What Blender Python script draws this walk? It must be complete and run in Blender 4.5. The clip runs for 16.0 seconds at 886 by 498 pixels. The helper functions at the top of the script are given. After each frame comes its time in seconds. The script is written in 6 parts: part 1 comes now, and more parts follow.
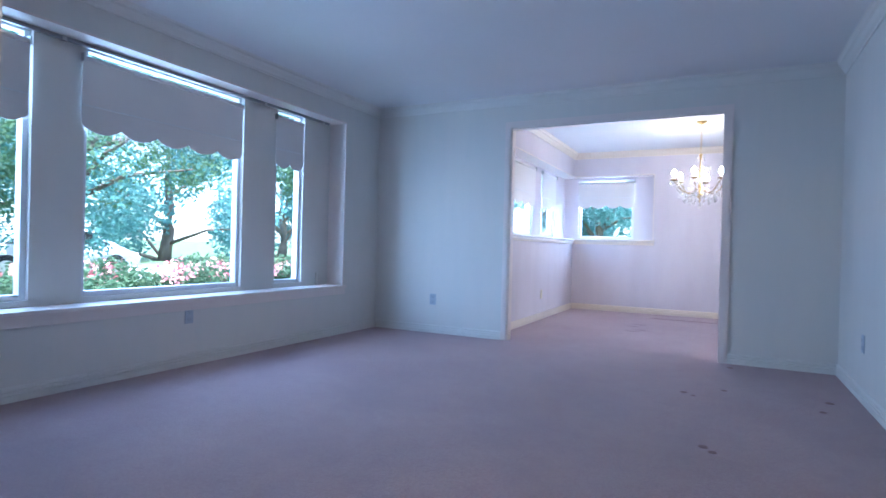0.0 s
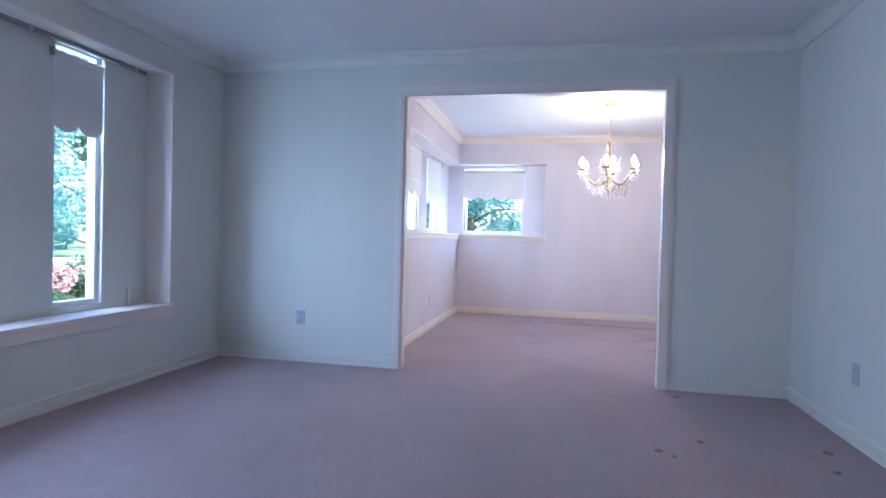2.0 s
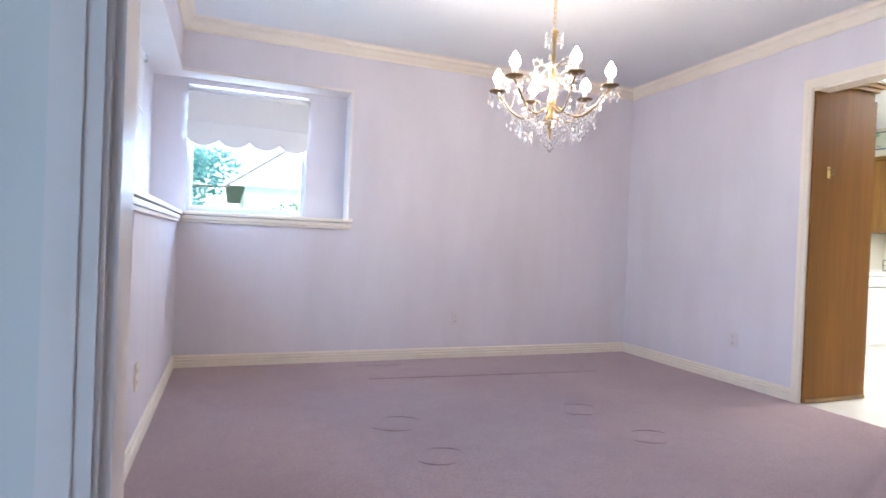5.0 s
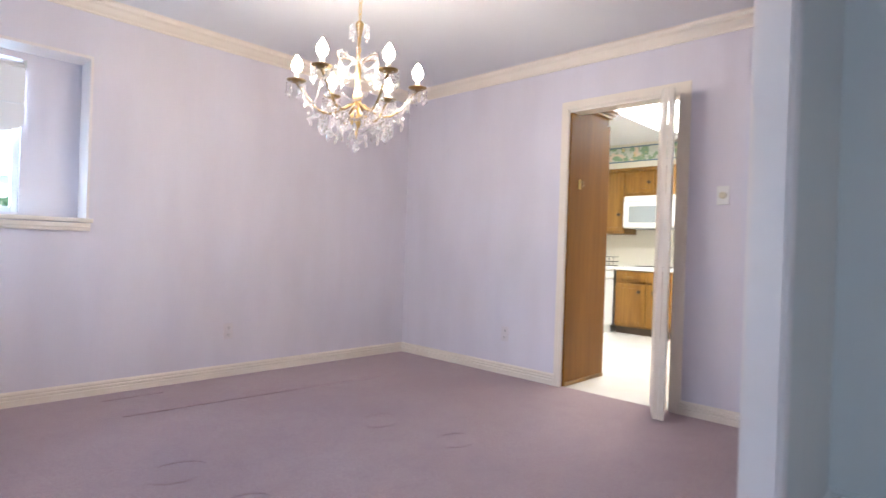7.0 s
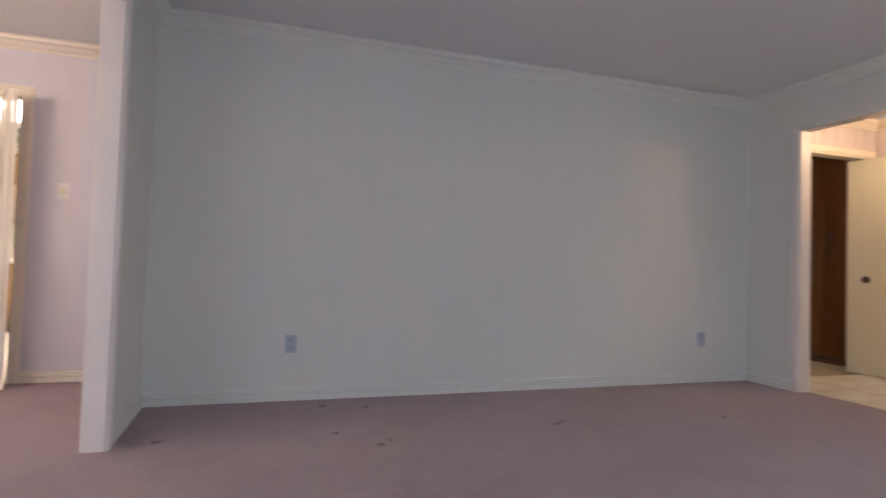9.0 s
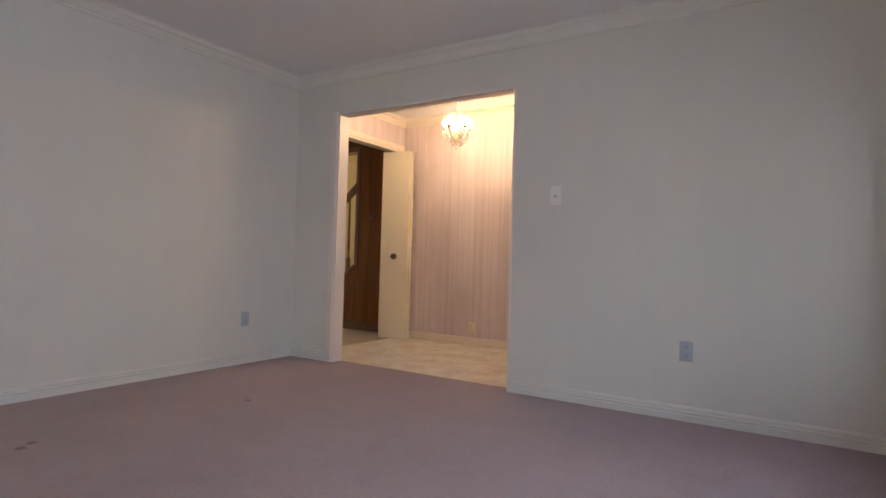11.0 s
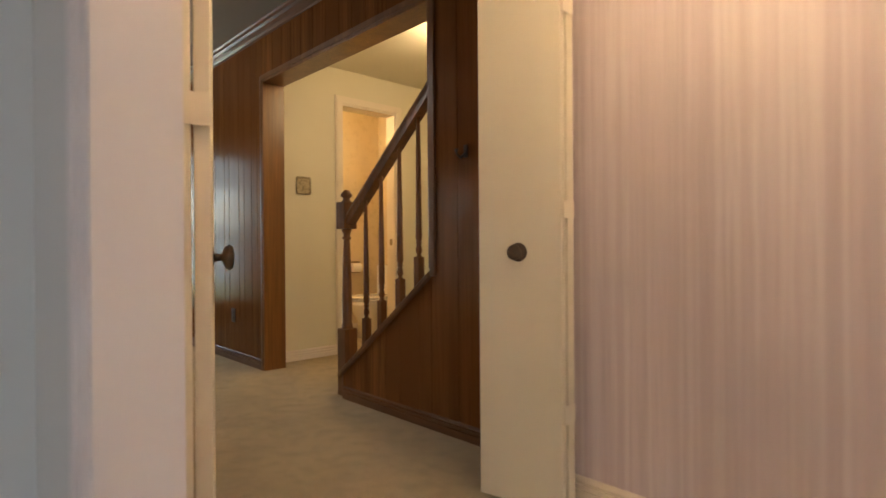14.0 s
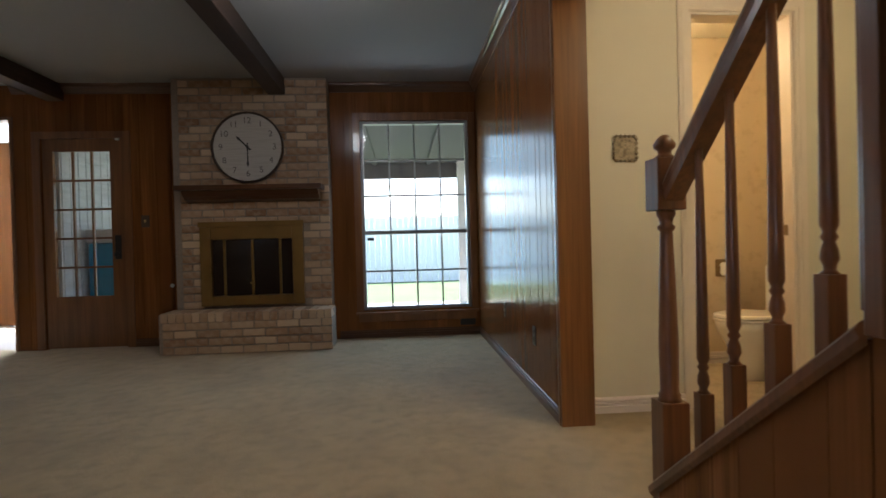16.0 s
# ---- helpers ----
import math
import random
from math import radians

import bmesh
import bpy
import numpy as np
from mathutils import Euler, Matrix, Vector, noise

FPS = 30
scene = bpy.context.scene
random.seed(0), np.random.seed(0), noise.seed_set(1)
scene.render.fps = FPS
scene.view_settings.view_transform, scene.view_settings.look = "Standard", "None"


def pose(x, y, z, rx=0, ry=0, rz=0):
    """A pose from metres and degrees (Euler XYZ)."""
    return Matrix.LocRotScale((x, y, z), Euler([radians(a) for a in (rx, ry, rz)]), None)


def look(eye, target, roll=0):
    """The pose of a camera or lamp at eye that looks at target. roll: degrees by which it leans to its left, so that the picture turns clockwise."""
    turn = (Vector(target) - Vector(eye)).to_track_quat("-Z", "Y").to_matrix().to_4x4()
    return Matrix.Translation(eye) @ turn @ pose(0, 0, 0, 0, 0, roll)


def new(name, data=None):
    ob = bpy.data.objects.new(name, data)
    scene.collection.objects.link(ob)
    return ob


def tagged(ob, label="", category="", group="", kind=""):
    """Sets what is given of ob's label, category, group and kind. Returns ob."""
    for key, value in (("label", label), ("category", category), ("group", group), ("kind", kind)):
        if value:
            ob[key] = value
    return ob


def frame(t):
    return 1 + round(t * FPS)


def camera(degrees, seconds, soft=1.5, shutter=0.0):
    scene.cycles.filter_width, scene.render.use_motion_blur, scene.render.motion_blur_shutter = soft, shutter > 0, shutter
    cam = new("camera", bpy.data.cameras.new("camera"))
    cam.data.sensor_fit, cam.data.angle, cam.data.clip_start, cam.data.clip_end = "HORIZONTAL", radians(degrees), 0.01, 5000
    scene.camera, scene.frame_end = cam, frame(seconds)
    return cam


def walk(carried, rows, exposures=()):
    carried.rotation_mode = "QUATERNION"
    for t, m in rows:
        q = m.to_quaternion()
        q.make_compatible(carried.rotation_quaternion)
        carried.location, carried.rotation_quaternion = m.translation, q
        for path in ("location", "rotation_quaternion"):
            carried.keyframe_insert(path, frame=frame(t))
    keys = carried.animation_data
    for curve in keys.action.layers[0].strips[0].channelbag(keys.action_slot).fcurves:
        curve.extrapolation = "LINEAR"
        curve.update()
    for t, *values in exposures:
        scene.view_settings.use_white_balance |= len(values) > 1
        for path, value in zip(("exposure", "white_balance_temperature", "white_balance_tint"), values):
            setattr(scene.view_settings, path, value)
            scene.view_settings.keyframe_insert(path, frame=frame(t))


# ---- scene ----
cam = camera(76.8, 16.0, shutter=0.3)
PATH = [
    (0, (-0.004, -5.327, 0.932), (-0.903, -3.541, 0.922), 1.5),
    (0.5, (-0.025, -5.285, 0.941), (-0.815, -3.447, 0.920), 1.4),
    (1, (-0.169, -5.173, 0.943), (-0.902, -3.313, 0.913), 1.3),
    (1.5, (-0.438, -4.786, 0.993), (-0.986, -2.863, 0.960), 1.5),
    (2, (-0.722, -4.206, 1.032), (-1.139, -2.251, 0.994), 1.5),
    (2.5, (-0.977, -3.605, 1.013), (-1.227, -1.621, 0.977), 1.7),
    (3, (-1.202, -2.931, 1.025), (-1.278, -0.933, 0.979), 1.6),
    (3.2, (-1.264, -2.693, 1.024), (-1.274, -0.693, 0.975), 1.6),
    (5.3, (-1.842, -0.572, 0.940), (-0.954, 1.219, 0.929), 2.2),
    (5.5, (-1.846, -0.475, 0.959), (-0.837, 1.252, 0.947), 2.1),
    (6, (-1.790, -0.237, 0.949), (-0.608, 1.377, 0.940), 2.2),
    (6.5, (-1.780, -0.209, 0.953), (-0.454, 1.288, 0.946), 2.0),
    (7, (-1.924, -0.420, 0.993), (-0.482, 0.965, 0.991), 2.0),
    (7.5, (-2.203, -0.699, 1.031), (-0.559, 0.445, 1.035), 2.2),
    (8, (-2.552, -0.793, 0.996), (-0.683, -0.080, 1.018), 2.6),
    (8.5, (-2.796, -0.821, 0.929), (-0.798, -0.768, 0.993), 2.2),
    (9, (-3.013, -0.642, 0.900), (-1.121, -1.268, 0.967), 1.7),
    (9.5, (-3.067, -0.513, 0.892), (-1.345, -1.528, 0.964), 1.6),
    (10, (-3.223, -0.550, 0.891), (-1.729, -1.877, 0.963), 1.5),
    (10.2, (-3.230, -0.644, 0.859), (-1.851, -2.092, 0.940), 2.1),
    (12.3, (-1.840, -2.601, 0.975), (-0.912, -4.372, 0.972), 0.6),
    (12.5, (-1.661, -2.847, 0.978), (-0.695, -4.598, 0.968), 0.6),
    (13, (-1.288, -3.464, 0.939), (-0.231, -5.161, 0.948), 0.5),
    (13.5, (-0.931, -4.053, 0.945), (0.339, -5.600, 0.943), 0.3),
    (14, (-0.510, -4.578, 0.922), (0.954, -5.940, 0.918), -0.4),
    (14.5, (-0.135, -5.015, 0.921), (1.535, -6.116, 0.904), -1.0),
    (15, (0.155, -5.345, 0.949), (2.015, -6.080, 0.922), -1.3),
    (15.5, (0.477, -5.557, 0.960), (2.438, -5.947, 0.939), -1.4),
    (16, (0.707, -5.665, 0.958), (2.701, -5.814, 0.936), -1.5),
]
walk(cam, [(t, look(e, g, r)) for t, e, g, r in PATH], [(0, 2.45, 5000, 10), (3.0, 2.38, 5600, 13), (5.5, 2.35, 5800, 8),(7.5, 2.3, 6300, 12), (9, 2.25, 7500, 19), (10.2, 2.25, 7700, 21), (12.5, 2.22, 8700, 19), (13.5, 2.25, 8400, 17), (14.2, 2.42, 7900, 15), (14.8, 2.42, 7400, 14), (16, 2.22, 6300, 13)])

# ---- world, sun and lamps ----
world = bpy.data.worlds.new("sky")
scene.world = world
world.use_nodes = True
sky = world.node_tree.nodes.new("ShaderNodeTexSky")
sky.sky_type, sky.sun_disc = "NISHITA", False
sky.sun_elevation, sky.sun_rotation = radians(66), radians(124)
back = world.node_tree.nodes["Background"]
back.inputs["Strength"].default_value = 0.15
world.node_tree.links.new(sky.outputs["Color"], back.inputs["Color"])


def lamp(name, kind, energy, colour, m, size=0.1, size_y=None, angle=None):
    data = bpy.data.lights.new(name, kind)
    data.energy, data.color = energy, colour
    if kind == "AREA":
        data.shape, data.size, data.size_y = "RECTANGLE", size, size_y or size
    elif kind == "POINT":
        data.shadow_soft_size = size
    elif kind == "SUN":
        data.angle = radians(angle)
    ob = new(name, data)
    ob.matrix_basis = m
    return ob


lamp("sun", "SUN", 5.0, (1.0, 0.95, 0.88), look((3.6, -2.4, 10), (0, 0, 0.4)), angle=0.5)
SKYLIGHT = (0.56, 0.75, 1.0)
lamp("skylight_living_window", "AREA", 25, SKYLIGHT, look((-4.42, -2.6, 1.42), (-2.54, -1.92, 1.3)), 3.0, 1.5)
lamp("skylight_living_window_end", "AREA", 6, SKYLIGHT, look((-4.15, -1.6, 1.2), (-3.5, -0.5, 1.12)), 0.5, 1.2)
lamp("skylight_dining_west_window", "AREA", 12, SKYLIGHT, look((-2.53, 2.05, 1.6), (-1.0, 2.05, 1.2)), 2.2, 0.8)
lamp("skylight_dining_north_window", "AREA", 9, SKYLIGHT, look((-1.7, 3.92, 1.6), (-1.7, 2.45, 1.25)), 0.9, 0.8)
lamp("skylight_family_window", "AREA", 2.8, (0.5, 0.78, 1.0), look((6.66, -5.84, 1.25), (0, -5.84, -1.6)), 1.05, 1.7)
lamp("skylight_breakfast_window", "AREA", 32, (0.8, 0.9, 1.0), look((8.75, -1.2, 1.5), (0, -1.2, 1.2)), 1.4, 1.1)
lamp("kitchen_ceiling_light", "AREA", 9, (1.0, 0.96, 0.88), look((3.6, 1.75, 2.3), (3.6, 1.75, 0)), 1.3, 0.8)
lamp("family_ceiling_light", "POINT", 2.4, (0.95, 0.97, 1.0), pose(3.9, -5.05, 2.44), 0.1)
lamp("hall_ceiling_light", "POINT", 5, (1.0, 0.8, 0.5), pose(2.3, -7.4, 2.3), 0.12)
lamp("bath_ceiling_light", "POINT", 4, (1.0, 0.74, 0.42), pose(4.4, -7.2, 2.2), 0.12)


# ---- materials ----
def material(name, base, rough=0.5, metal=0.0, second=None, mix=(), bump=(), spec=0.5, coat=0.0):
    """A node material: base colour, an optional second colour mixed in by noises (scale xyz, detail, low, high) and bumps (scale xyz, strength, distance)."""
    m = bpy.data.materials.new(name)
    m.use_nodes = True
    nt = m.node_tree
    b = nt.nodes["Principled BSDF"]
    b.inputs["Roughness"].default_value = rough
    b.inputs["Metallic"].default_value = metal
    b.inputs["Specular IOR Level"].default_value = spec
    b.inputs["Coat Weight"].default_value = coat
    b.inputs["Base Color"].default_value = (*base, 1)
    co = nt.nodes.new("ShaderNodeTexCoord")

    def noise_at(scale, detail):
        mp = nt.nodes.new("ShaderNodeMapping")
        mp.inputs["Scale"].default_value = scale
        nt.links.new(co.outputs["Object"], mp.inputs["Vector"])
        n = nt.nodes.new("ShaderNodeTexNoise")
        n.inputs["Scale"].default_value = 1.0
        n.inputs["Detail"].default_value = detail
        nt.links.new(mp.outputs["Vector"], n.inputs["Vector"])
        return n
    colour = None
    for k, (scale, detail, low, high, tint, amount) in enumerate(mix):
        n = noise_at(scale, detail)
        r = nt.nodes.new("ShaderNodeMapRange")
        r.inputs["From Min"].default_value, r.inputs["From Max"].default_value = low, high
        r.inputs["To Max"].default_value = amount
        nt.links.new(n.outputs["Fac"], r.inputs["Value"])
        x = nt.nodes.new("ShaderNodeMix")
        x.data_type = "RGBA"
        nt.links.new(r.outputs["Result"], x.inputs["Factor"])
        if colour is None:
            x.inputs["A"].default_value = (*base, 1)
        else:
            nt.links.new(colour, x.inputs["A"])
        x.inputs["B"].default_value = (*tint, 1)
        colour = x.outputs["Result"]
    if second:
        info = nt.nodes.new("ShaderNodeObjectInfo")
        x = nt.nodes.new("ShaderNodeMix")
        x.data_type = "RGBA"
        nt.links.new(info.outputs["Random"], x.inputs["Factor"])
        if colour is None:
            x.inputs["A"].default_value = (*base, 1)
        else:
            nt.links.new(colour, x.inputs["A"])
        x.inputs["B"].default_value = (*second, 1)
        colour = x.outputs["Result"]
    if colour is not None:
        nt.links.new(colour, b.inputs["Base Color"])
    last = None
    for scale, detail, strength, distance in bump:
        n = noise_at(scale, detail)
        bp = nt.nodes.new("ShaderNodeBump")
        bp.inputs["Strength"].default_value, bp.inputs["Distance"].default_value = strength, distance
        nt.links.new(n.outputs["Fac"], bp.inputs["Height"])
        if last:
            nt.links.new(last.outputs["Normal"], bp.inputs["Normal"])
        last = bp
    if last:
        nt.links.new(last.outputs["Normal"], b.inputs["Normal"])
    return m


def wood(name, base, dark, rough, axis, coat=0.0, spread=None, spec=0.5):
    """Wood with its grain along axis 0, 1 or 2."""
    g = [70.0, 70.0, 70.0]
    g[axis] = 2.2
    w = [9.0, 9.0, 9.0]
    w[axis] = 0.7
    return material(name, base, rough, second=spread, spec=spec, coat=coat,
                    mix=[(w, 3, 0.35, 0.7, dark, 0.8), (g, 4, 0.42, 0.7, dark, 0.65)], bump=[(g, 3, 0.15, 0.001)])


def emitter(name, colour, strength):
    m = bpy.data.materials.new(name)
    m.use_nodes = True
    b = m.node_tree.nodes["Principled BSDF"]
    b.inputs["Base Color"].default_value = (*colour, 1)
    b.inputs["Emission Color"].default_value = (*colour, 1)
    b.inputs["Emission Strength"].default_value = strength
    return m


def glass(name, rough=0.0, tint=(1, 1, 1)):
    """Thin window glass: clear straight through, glossy at a slant."""
    m = bpy.data.materials.new(name)
    m.use_nodes = True
    nt = m.node_tree
    nt.nodes.remove(nt.nodes["Principled BSDF"])
    tr = nt.nodes.new("ShaderNodeBsdfTransparent")
    tr.inputs["Color"].default_value = (*tint, 1)
    gl = nt.nodes.new("ShaderNodeBsdfGlossy")
    gl.inputs["Roughness"].default_value = rough
    fr = nt.nodes.new("ShaderNodeLayerWeight")
    po = nt.nodes.new("ShaderNodeMath")
    po.operation, po.inputs[1].default_value = "POWER", 5.0
    sc = nt.nodes.new("ShaderNodeMath")
    sc.operation, sc.inputs[1].default_value, sc.inputs[2].default_value = "MULTIPLY_ADD", 0.6, 0.025
    mx = nt.nodes.new("ShaderNodeMixShader")
    nt.links.new(fr.outputs["Facing"], po.inputs[0])
    nt.links.new(po.outputs["Value"], sc.inputs[0])
    nt.links.new(sc.outputs["Value"], mx.inputs["Fac"])
    nt.links.new(tr.outputs["BSDF"], mx.inputs[1])
    nt.links.new(gl.outputs["BSDF"], mx.inputs[2])
    nt.links.new(mx.outputs["Shader"], nt.nodes["Material Output"].inputs["Surface"])
    return m


TRIM_LIVING = material("greyed_white_trim", (0.7, 0.69, 0.66), 0.45, mix=[((6, 6, 6), 3, 0.45, 0.8, (0.62, 0.61, 0.58), 0.35)])
PAPER = material("living_wallpaper", (0.69, 0.675, 0.64), 0.75, spec=0.3,
                 mix=[((9, 9, 1.5), 3, 0.4, 0.75, (0.6, 0.61, 0.59), 0.25), ((1.2, 1.2, 0.8), 3, 0.4, 0.8, (0.6, 0.6, 0.58), 0.3)],
                 bump=[((160, 160, 25), 2, 0.12, 0.001), ((600, 600, 600), 2, 0.08, 0.0005)])
PAPER_DINING = material("dining_wallpaper", (0.7, 0.66, 0.71), 0.75, spec=0.3,
                        mix=[((3.5, 3.5, 0.8), 5, 0.42, 0.72, (0.6, 0.55, 0.6), 0.5), ((50, 50, 6), 3, 0.4, 0.8, (0.66, 0.61, 0.66), 0.2),
                             ((1.5, 1.5, 0.9), 3, 0.45, 0.75, (0.6, 0.55, 0.56), 0.45)],
                        bump=[((200, 200, 20), 2, 0.12, 0.001)])
PAPER_FOYER = material("foyer_striped_wallpaper", (0.68, 0.58, 0.59), 0.6, spec=0.4,
                       mix=[((13, 13, 0.12), 5, 0.44, 0.62, (0.56, 0.46, 0.48), 0.55), ((47, 47, 0.35), 4, 0.48, 0.62, (0.78, 0.71, 0.7), 0.55), ((3, 3, 1.4), 5, 0.42, 0.66, (0.56, 0.47, 0.47), 0.5),
                            ((120, 120, 3.0), 3, 0.52, 0.68, (0.5, 0.41, 0.42), 0.3)],
                       bump=[((160, 160, 2), 2, 0.1, 0.001)])
PAINT_HALL = material("cream_hall_paint", (0.72, 0.68, 0.55), 0.6, mix=[((2, 2, 2), 3, 0.4, 0.8, (0.66, 0.61, 0.48), 0.4)], bump=[((300, 300, 300), 2, 0.1, 0.0006)])
PAPER_BATH = material("bath_wallpaper", (0.72, 0.6, 0.42), 0.65, mix=[((14, 14, 14), 2, 0.55, 0.7, (0.6, 0.48, 0.3), 0.6)])
CEILING = material("white_ceiling_texture", (0.74, 0.74, 0.76), 0.85, spec=0.2, mix=[((1.0, 1.0, 1.0), 3, 0.4, 0.8, (0.68, 0.68, 0.69), 0.5)],
                   bump=[((90, 90, 90), 3, 0.35, 0.003)])
# White ceiling; the room's dimness is put into this grey base colour.
CEILING_FAMILY = material("family_ceiling_dimmed", (0.36, 0.35, 0.335), 0.85, spec=0.2, bump=[((70, 70, 70), 3, 0.5, 0.004)])
TRIM = material("white_trim_paint", (0.76, 0.69, 0.66), 0.38, mix=[((6, 6, 6), 3, 0.45, 0.8, (0.68, 0.6, 0.56), 0.35)], bump=[((140, 140, 20), 2, 0.06, 0.0006)])
TRIM_CREAM = material("cream_trim_paint", (0.8, 0.72, 0.62), 0.4, mix=[((6, 6, 6), 3, 0.45, 0.8, (0.72, 0.63, 0.52), 0.4)], bump=[((140, 140, 20), 2, 0.06, 0.0006)])
DOOR_PAINT = material("cream_door_paint", (0.76, 0.69, 0.55), 0.42, mix=[((3, 3, 1.2), 3, 0.4, 0.8, (0.7, 0.62, 0.47), 0.4)], bump=[((60, 60, 6), 3, 0.08, 0.001)])
CARPET = material("mauve_carpet", (0.55, 0.41, 0.42), 0.95, spec=0.1,
                  mix=[((1.3, 1.3, 1.3), 4, 0.4, 0.75, (0.33, 0.23, 0.25), 0.5), ((420, 420, 420), 2, 0.35, 0.7, (0.26, 0.18, 0.19), 0.55), ((9, 9, 9), 4, 0.45, 0.7, (0.38, 0.27, 0.29), 0.4), ((70, 70, 70), 4, 0.42, 0.62, (0.33, 0.24, 0.25), 0.5)],
                  bump=[((380, 380, 380), 3, 0.8, 0.007), ((75, 75, 75), 4, 0.5, 0.008), ((14, 14, 14), 3, 0.25, 0.012)])
CARPET_BEIGE = material("beige_carpet", (0.64, 0.5, 0.31), 0.95, spec=0.1,
                        mix=[((2.6, 2.6, 2.6), 4, 0.42, 0.68, (0.4, 0.31, 0.19), 0.5), ((300, 300, 300), 2, 0.35, 0.7, (0.3, 0.24, 0.15), 0.5), ((11, 11, 11), 4, 0.45, 0.7, (0.34, 0.27, 0.17), 0.5)],
                        bump=[((280, 280, 280), 3, 0.8, 0.008), ((60, 60, 60), 4, 0.5, 0.01), ((12, 12, 12), 3, 0.4, 0.02)])
PLASTIC = material("white_plastic", (0.78, 0.77, 0.74), 0.35, mix=[((8, 8, 8), 2, 0.45, 0.8, (0.7, 0.68, 0.62), 0.3)])
PLASTIC_GREY = material("blue_grey_plastic", (0.42, 0.47, 0.54), 0.35, mix=[((8, 8, 8), 2, 0.45, 0.8, (0.36, 0.41, 0.48), 0.3)])
PLASTIC_IVORY = material("ivory_plastic", (0.74, 0.68, 0.52), 0.35, mix=[((8, 8, 8), 2, 0.45, 0.8, (0.68, 0.6, 0.44), 0.3)])
SLOT = material("dark_slot", (0.03, 0.03, 0.03), 0.6)
BRASS = material("aged_brass", (0.72, 0.52, 0.2), 0.28, 1.0, mix=[((40, 40, 40), 3, 0.45, 0.75, (0.4, 0.28, 0.12), 0.5)])
BRONZE = material("dark_bronze", (0.09, 0.07, 0.055), 0.4, 0.8, mix=[((60, 60, 60), 3, 0.45, 0.75, (0.16, 0.11, 0.07), 0.6)])
KNOB_METAL = material("antique_brass_knob", (0.3, 0.22, 0.12), 0.32, 0.9, mix=[((60, 60, 60), 3, 0.45, 0.75, (0.14, 0.1, 0.06), 0.6)])
IRON = material("black_iron", (0.02, 0.02, 0.02), 0.5, 0.3)
STEEL = material("brushed_steel", (0.55, 0.55, 0.55), 0.35, 1.0)
PANEL = wood("dark_walnut_panelling", (0.31, 0.125, 0.038), (0.1, 0.037, 0.012), 0.19, 2, coat=0.0, spread=(0.19, 0.072, 0.023), spec=0.13)
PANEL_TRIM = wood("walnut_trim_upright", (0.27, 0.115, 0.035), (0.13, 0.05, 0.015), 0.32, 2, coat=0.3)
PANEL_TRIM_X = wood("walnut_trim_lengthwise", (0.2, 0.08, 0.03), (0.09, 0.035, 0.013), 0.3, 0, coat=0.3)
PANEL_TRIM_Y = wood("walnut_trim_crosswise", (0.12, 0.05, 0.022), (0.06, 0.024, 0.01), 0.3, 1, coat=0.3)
STAIR_WOOD = wood("dark_stained_stair_wood", (0.22, 0.085, 0.03), (0.085, 0.032, 0.012), 0.32, 2, coat=0.12)
BEAM_WOOD = wood("dark_beam_wood", (0.06, 0.03, 0.016), (0.025, 0.012, 0.007), 0.6, 0)
OAK = wood("golden_oak", (0.3, 0.15, 0.022), (0.16, 0.07, 0.01), 0.35, 2, coat=0.2)
OAK_SIDE = wood("brown_plywood_side", (0.23, 0.095, 0.014), (0.17, 0.066, 0.01), 0.45, 2, coat=0.0, spec=0.15)
FABRIC = material("white_shade_fabric", (0.78, 0.76, 0.75), 0.9, spec=0.1, bump=[((500, 500, 500), 2, 0.15, 0.0006)],
                  mix=[((3, 3, 3), 3, 0.4, 0.8, (0.72, 0.7, 0.68), 0.3)])
WHITE_METAL = material("white_window_frame", (0.74, 0.76, 0.78), 0.35, mix=[((9, 9, 9), 3, 0.45, 0.8, (0.62, 0.63, 0.63), 0.3)])
GREY_METAL = material("grey_aluminium_frame", (0.3, 0.31, 0.32), 0.4, 0.7)
APPLIANCE = material("white_appliance_enamel", (0.82, 0.82, 0.8), 0.2, mix=[((4, 4, 4), 2, 0.45, 0.8, (0.76, 0.76, 0.73), 0.3)])
DARK_GLASS = material("smoked_glass", (0.012, 0.011, 0.01), 0.06, spec=0.6)
GREY_GLASS = material("grey_oven_window", (0.3, 0.33, 0.34), 0.12)
COUNTER = material("white_laminate", (0.8, 0.79, 0.75), 0.3, mix=[((30, 30, 30), 3, 0.45, 0.8, (0.72, 0.7, 0.66), 0.3)])
BRICK = material("whitewashed_brick", (0.3, 0.175, 0.1), 0.9, second=(0.6, 0.45, 0.31), spec=0.2,
                 mix=[((18, 18, 18), 4, 0.42, 0.7, (0.5, 0.4, 0.31), 0.6), ((90, 90, 90), 3, 0.5, 0.75, (0.25, 0.16, 0.11), 0.5)],
                 bump=[((60, 60, 60), 4, 0.5, 0.004)])
MORTAR = material("grey_mortar", (0.33, 0.28, 0.23), 0.95, spec=0.1, mix=[((60, 60, 60), 3, 0.4, 0.7, (0.24, 0.2, 0.16), 0.6)], bump=[((120, 120, 120), 3, 0.5, 0.003)])
PORCELAIN = material("white_porcelain", (0.85, 0.83, 0.78), 0.1)
WINDOW_GLASS = glass("window_glass")
CLOCK_FACE = material("pale_wood_clock_face", (0.55, 0.52, 0.47), 0.6, mix=[((4, 4, 90), 3, 0.45, 0.7, (0.42, 0.39, 0.34), 0.6)])
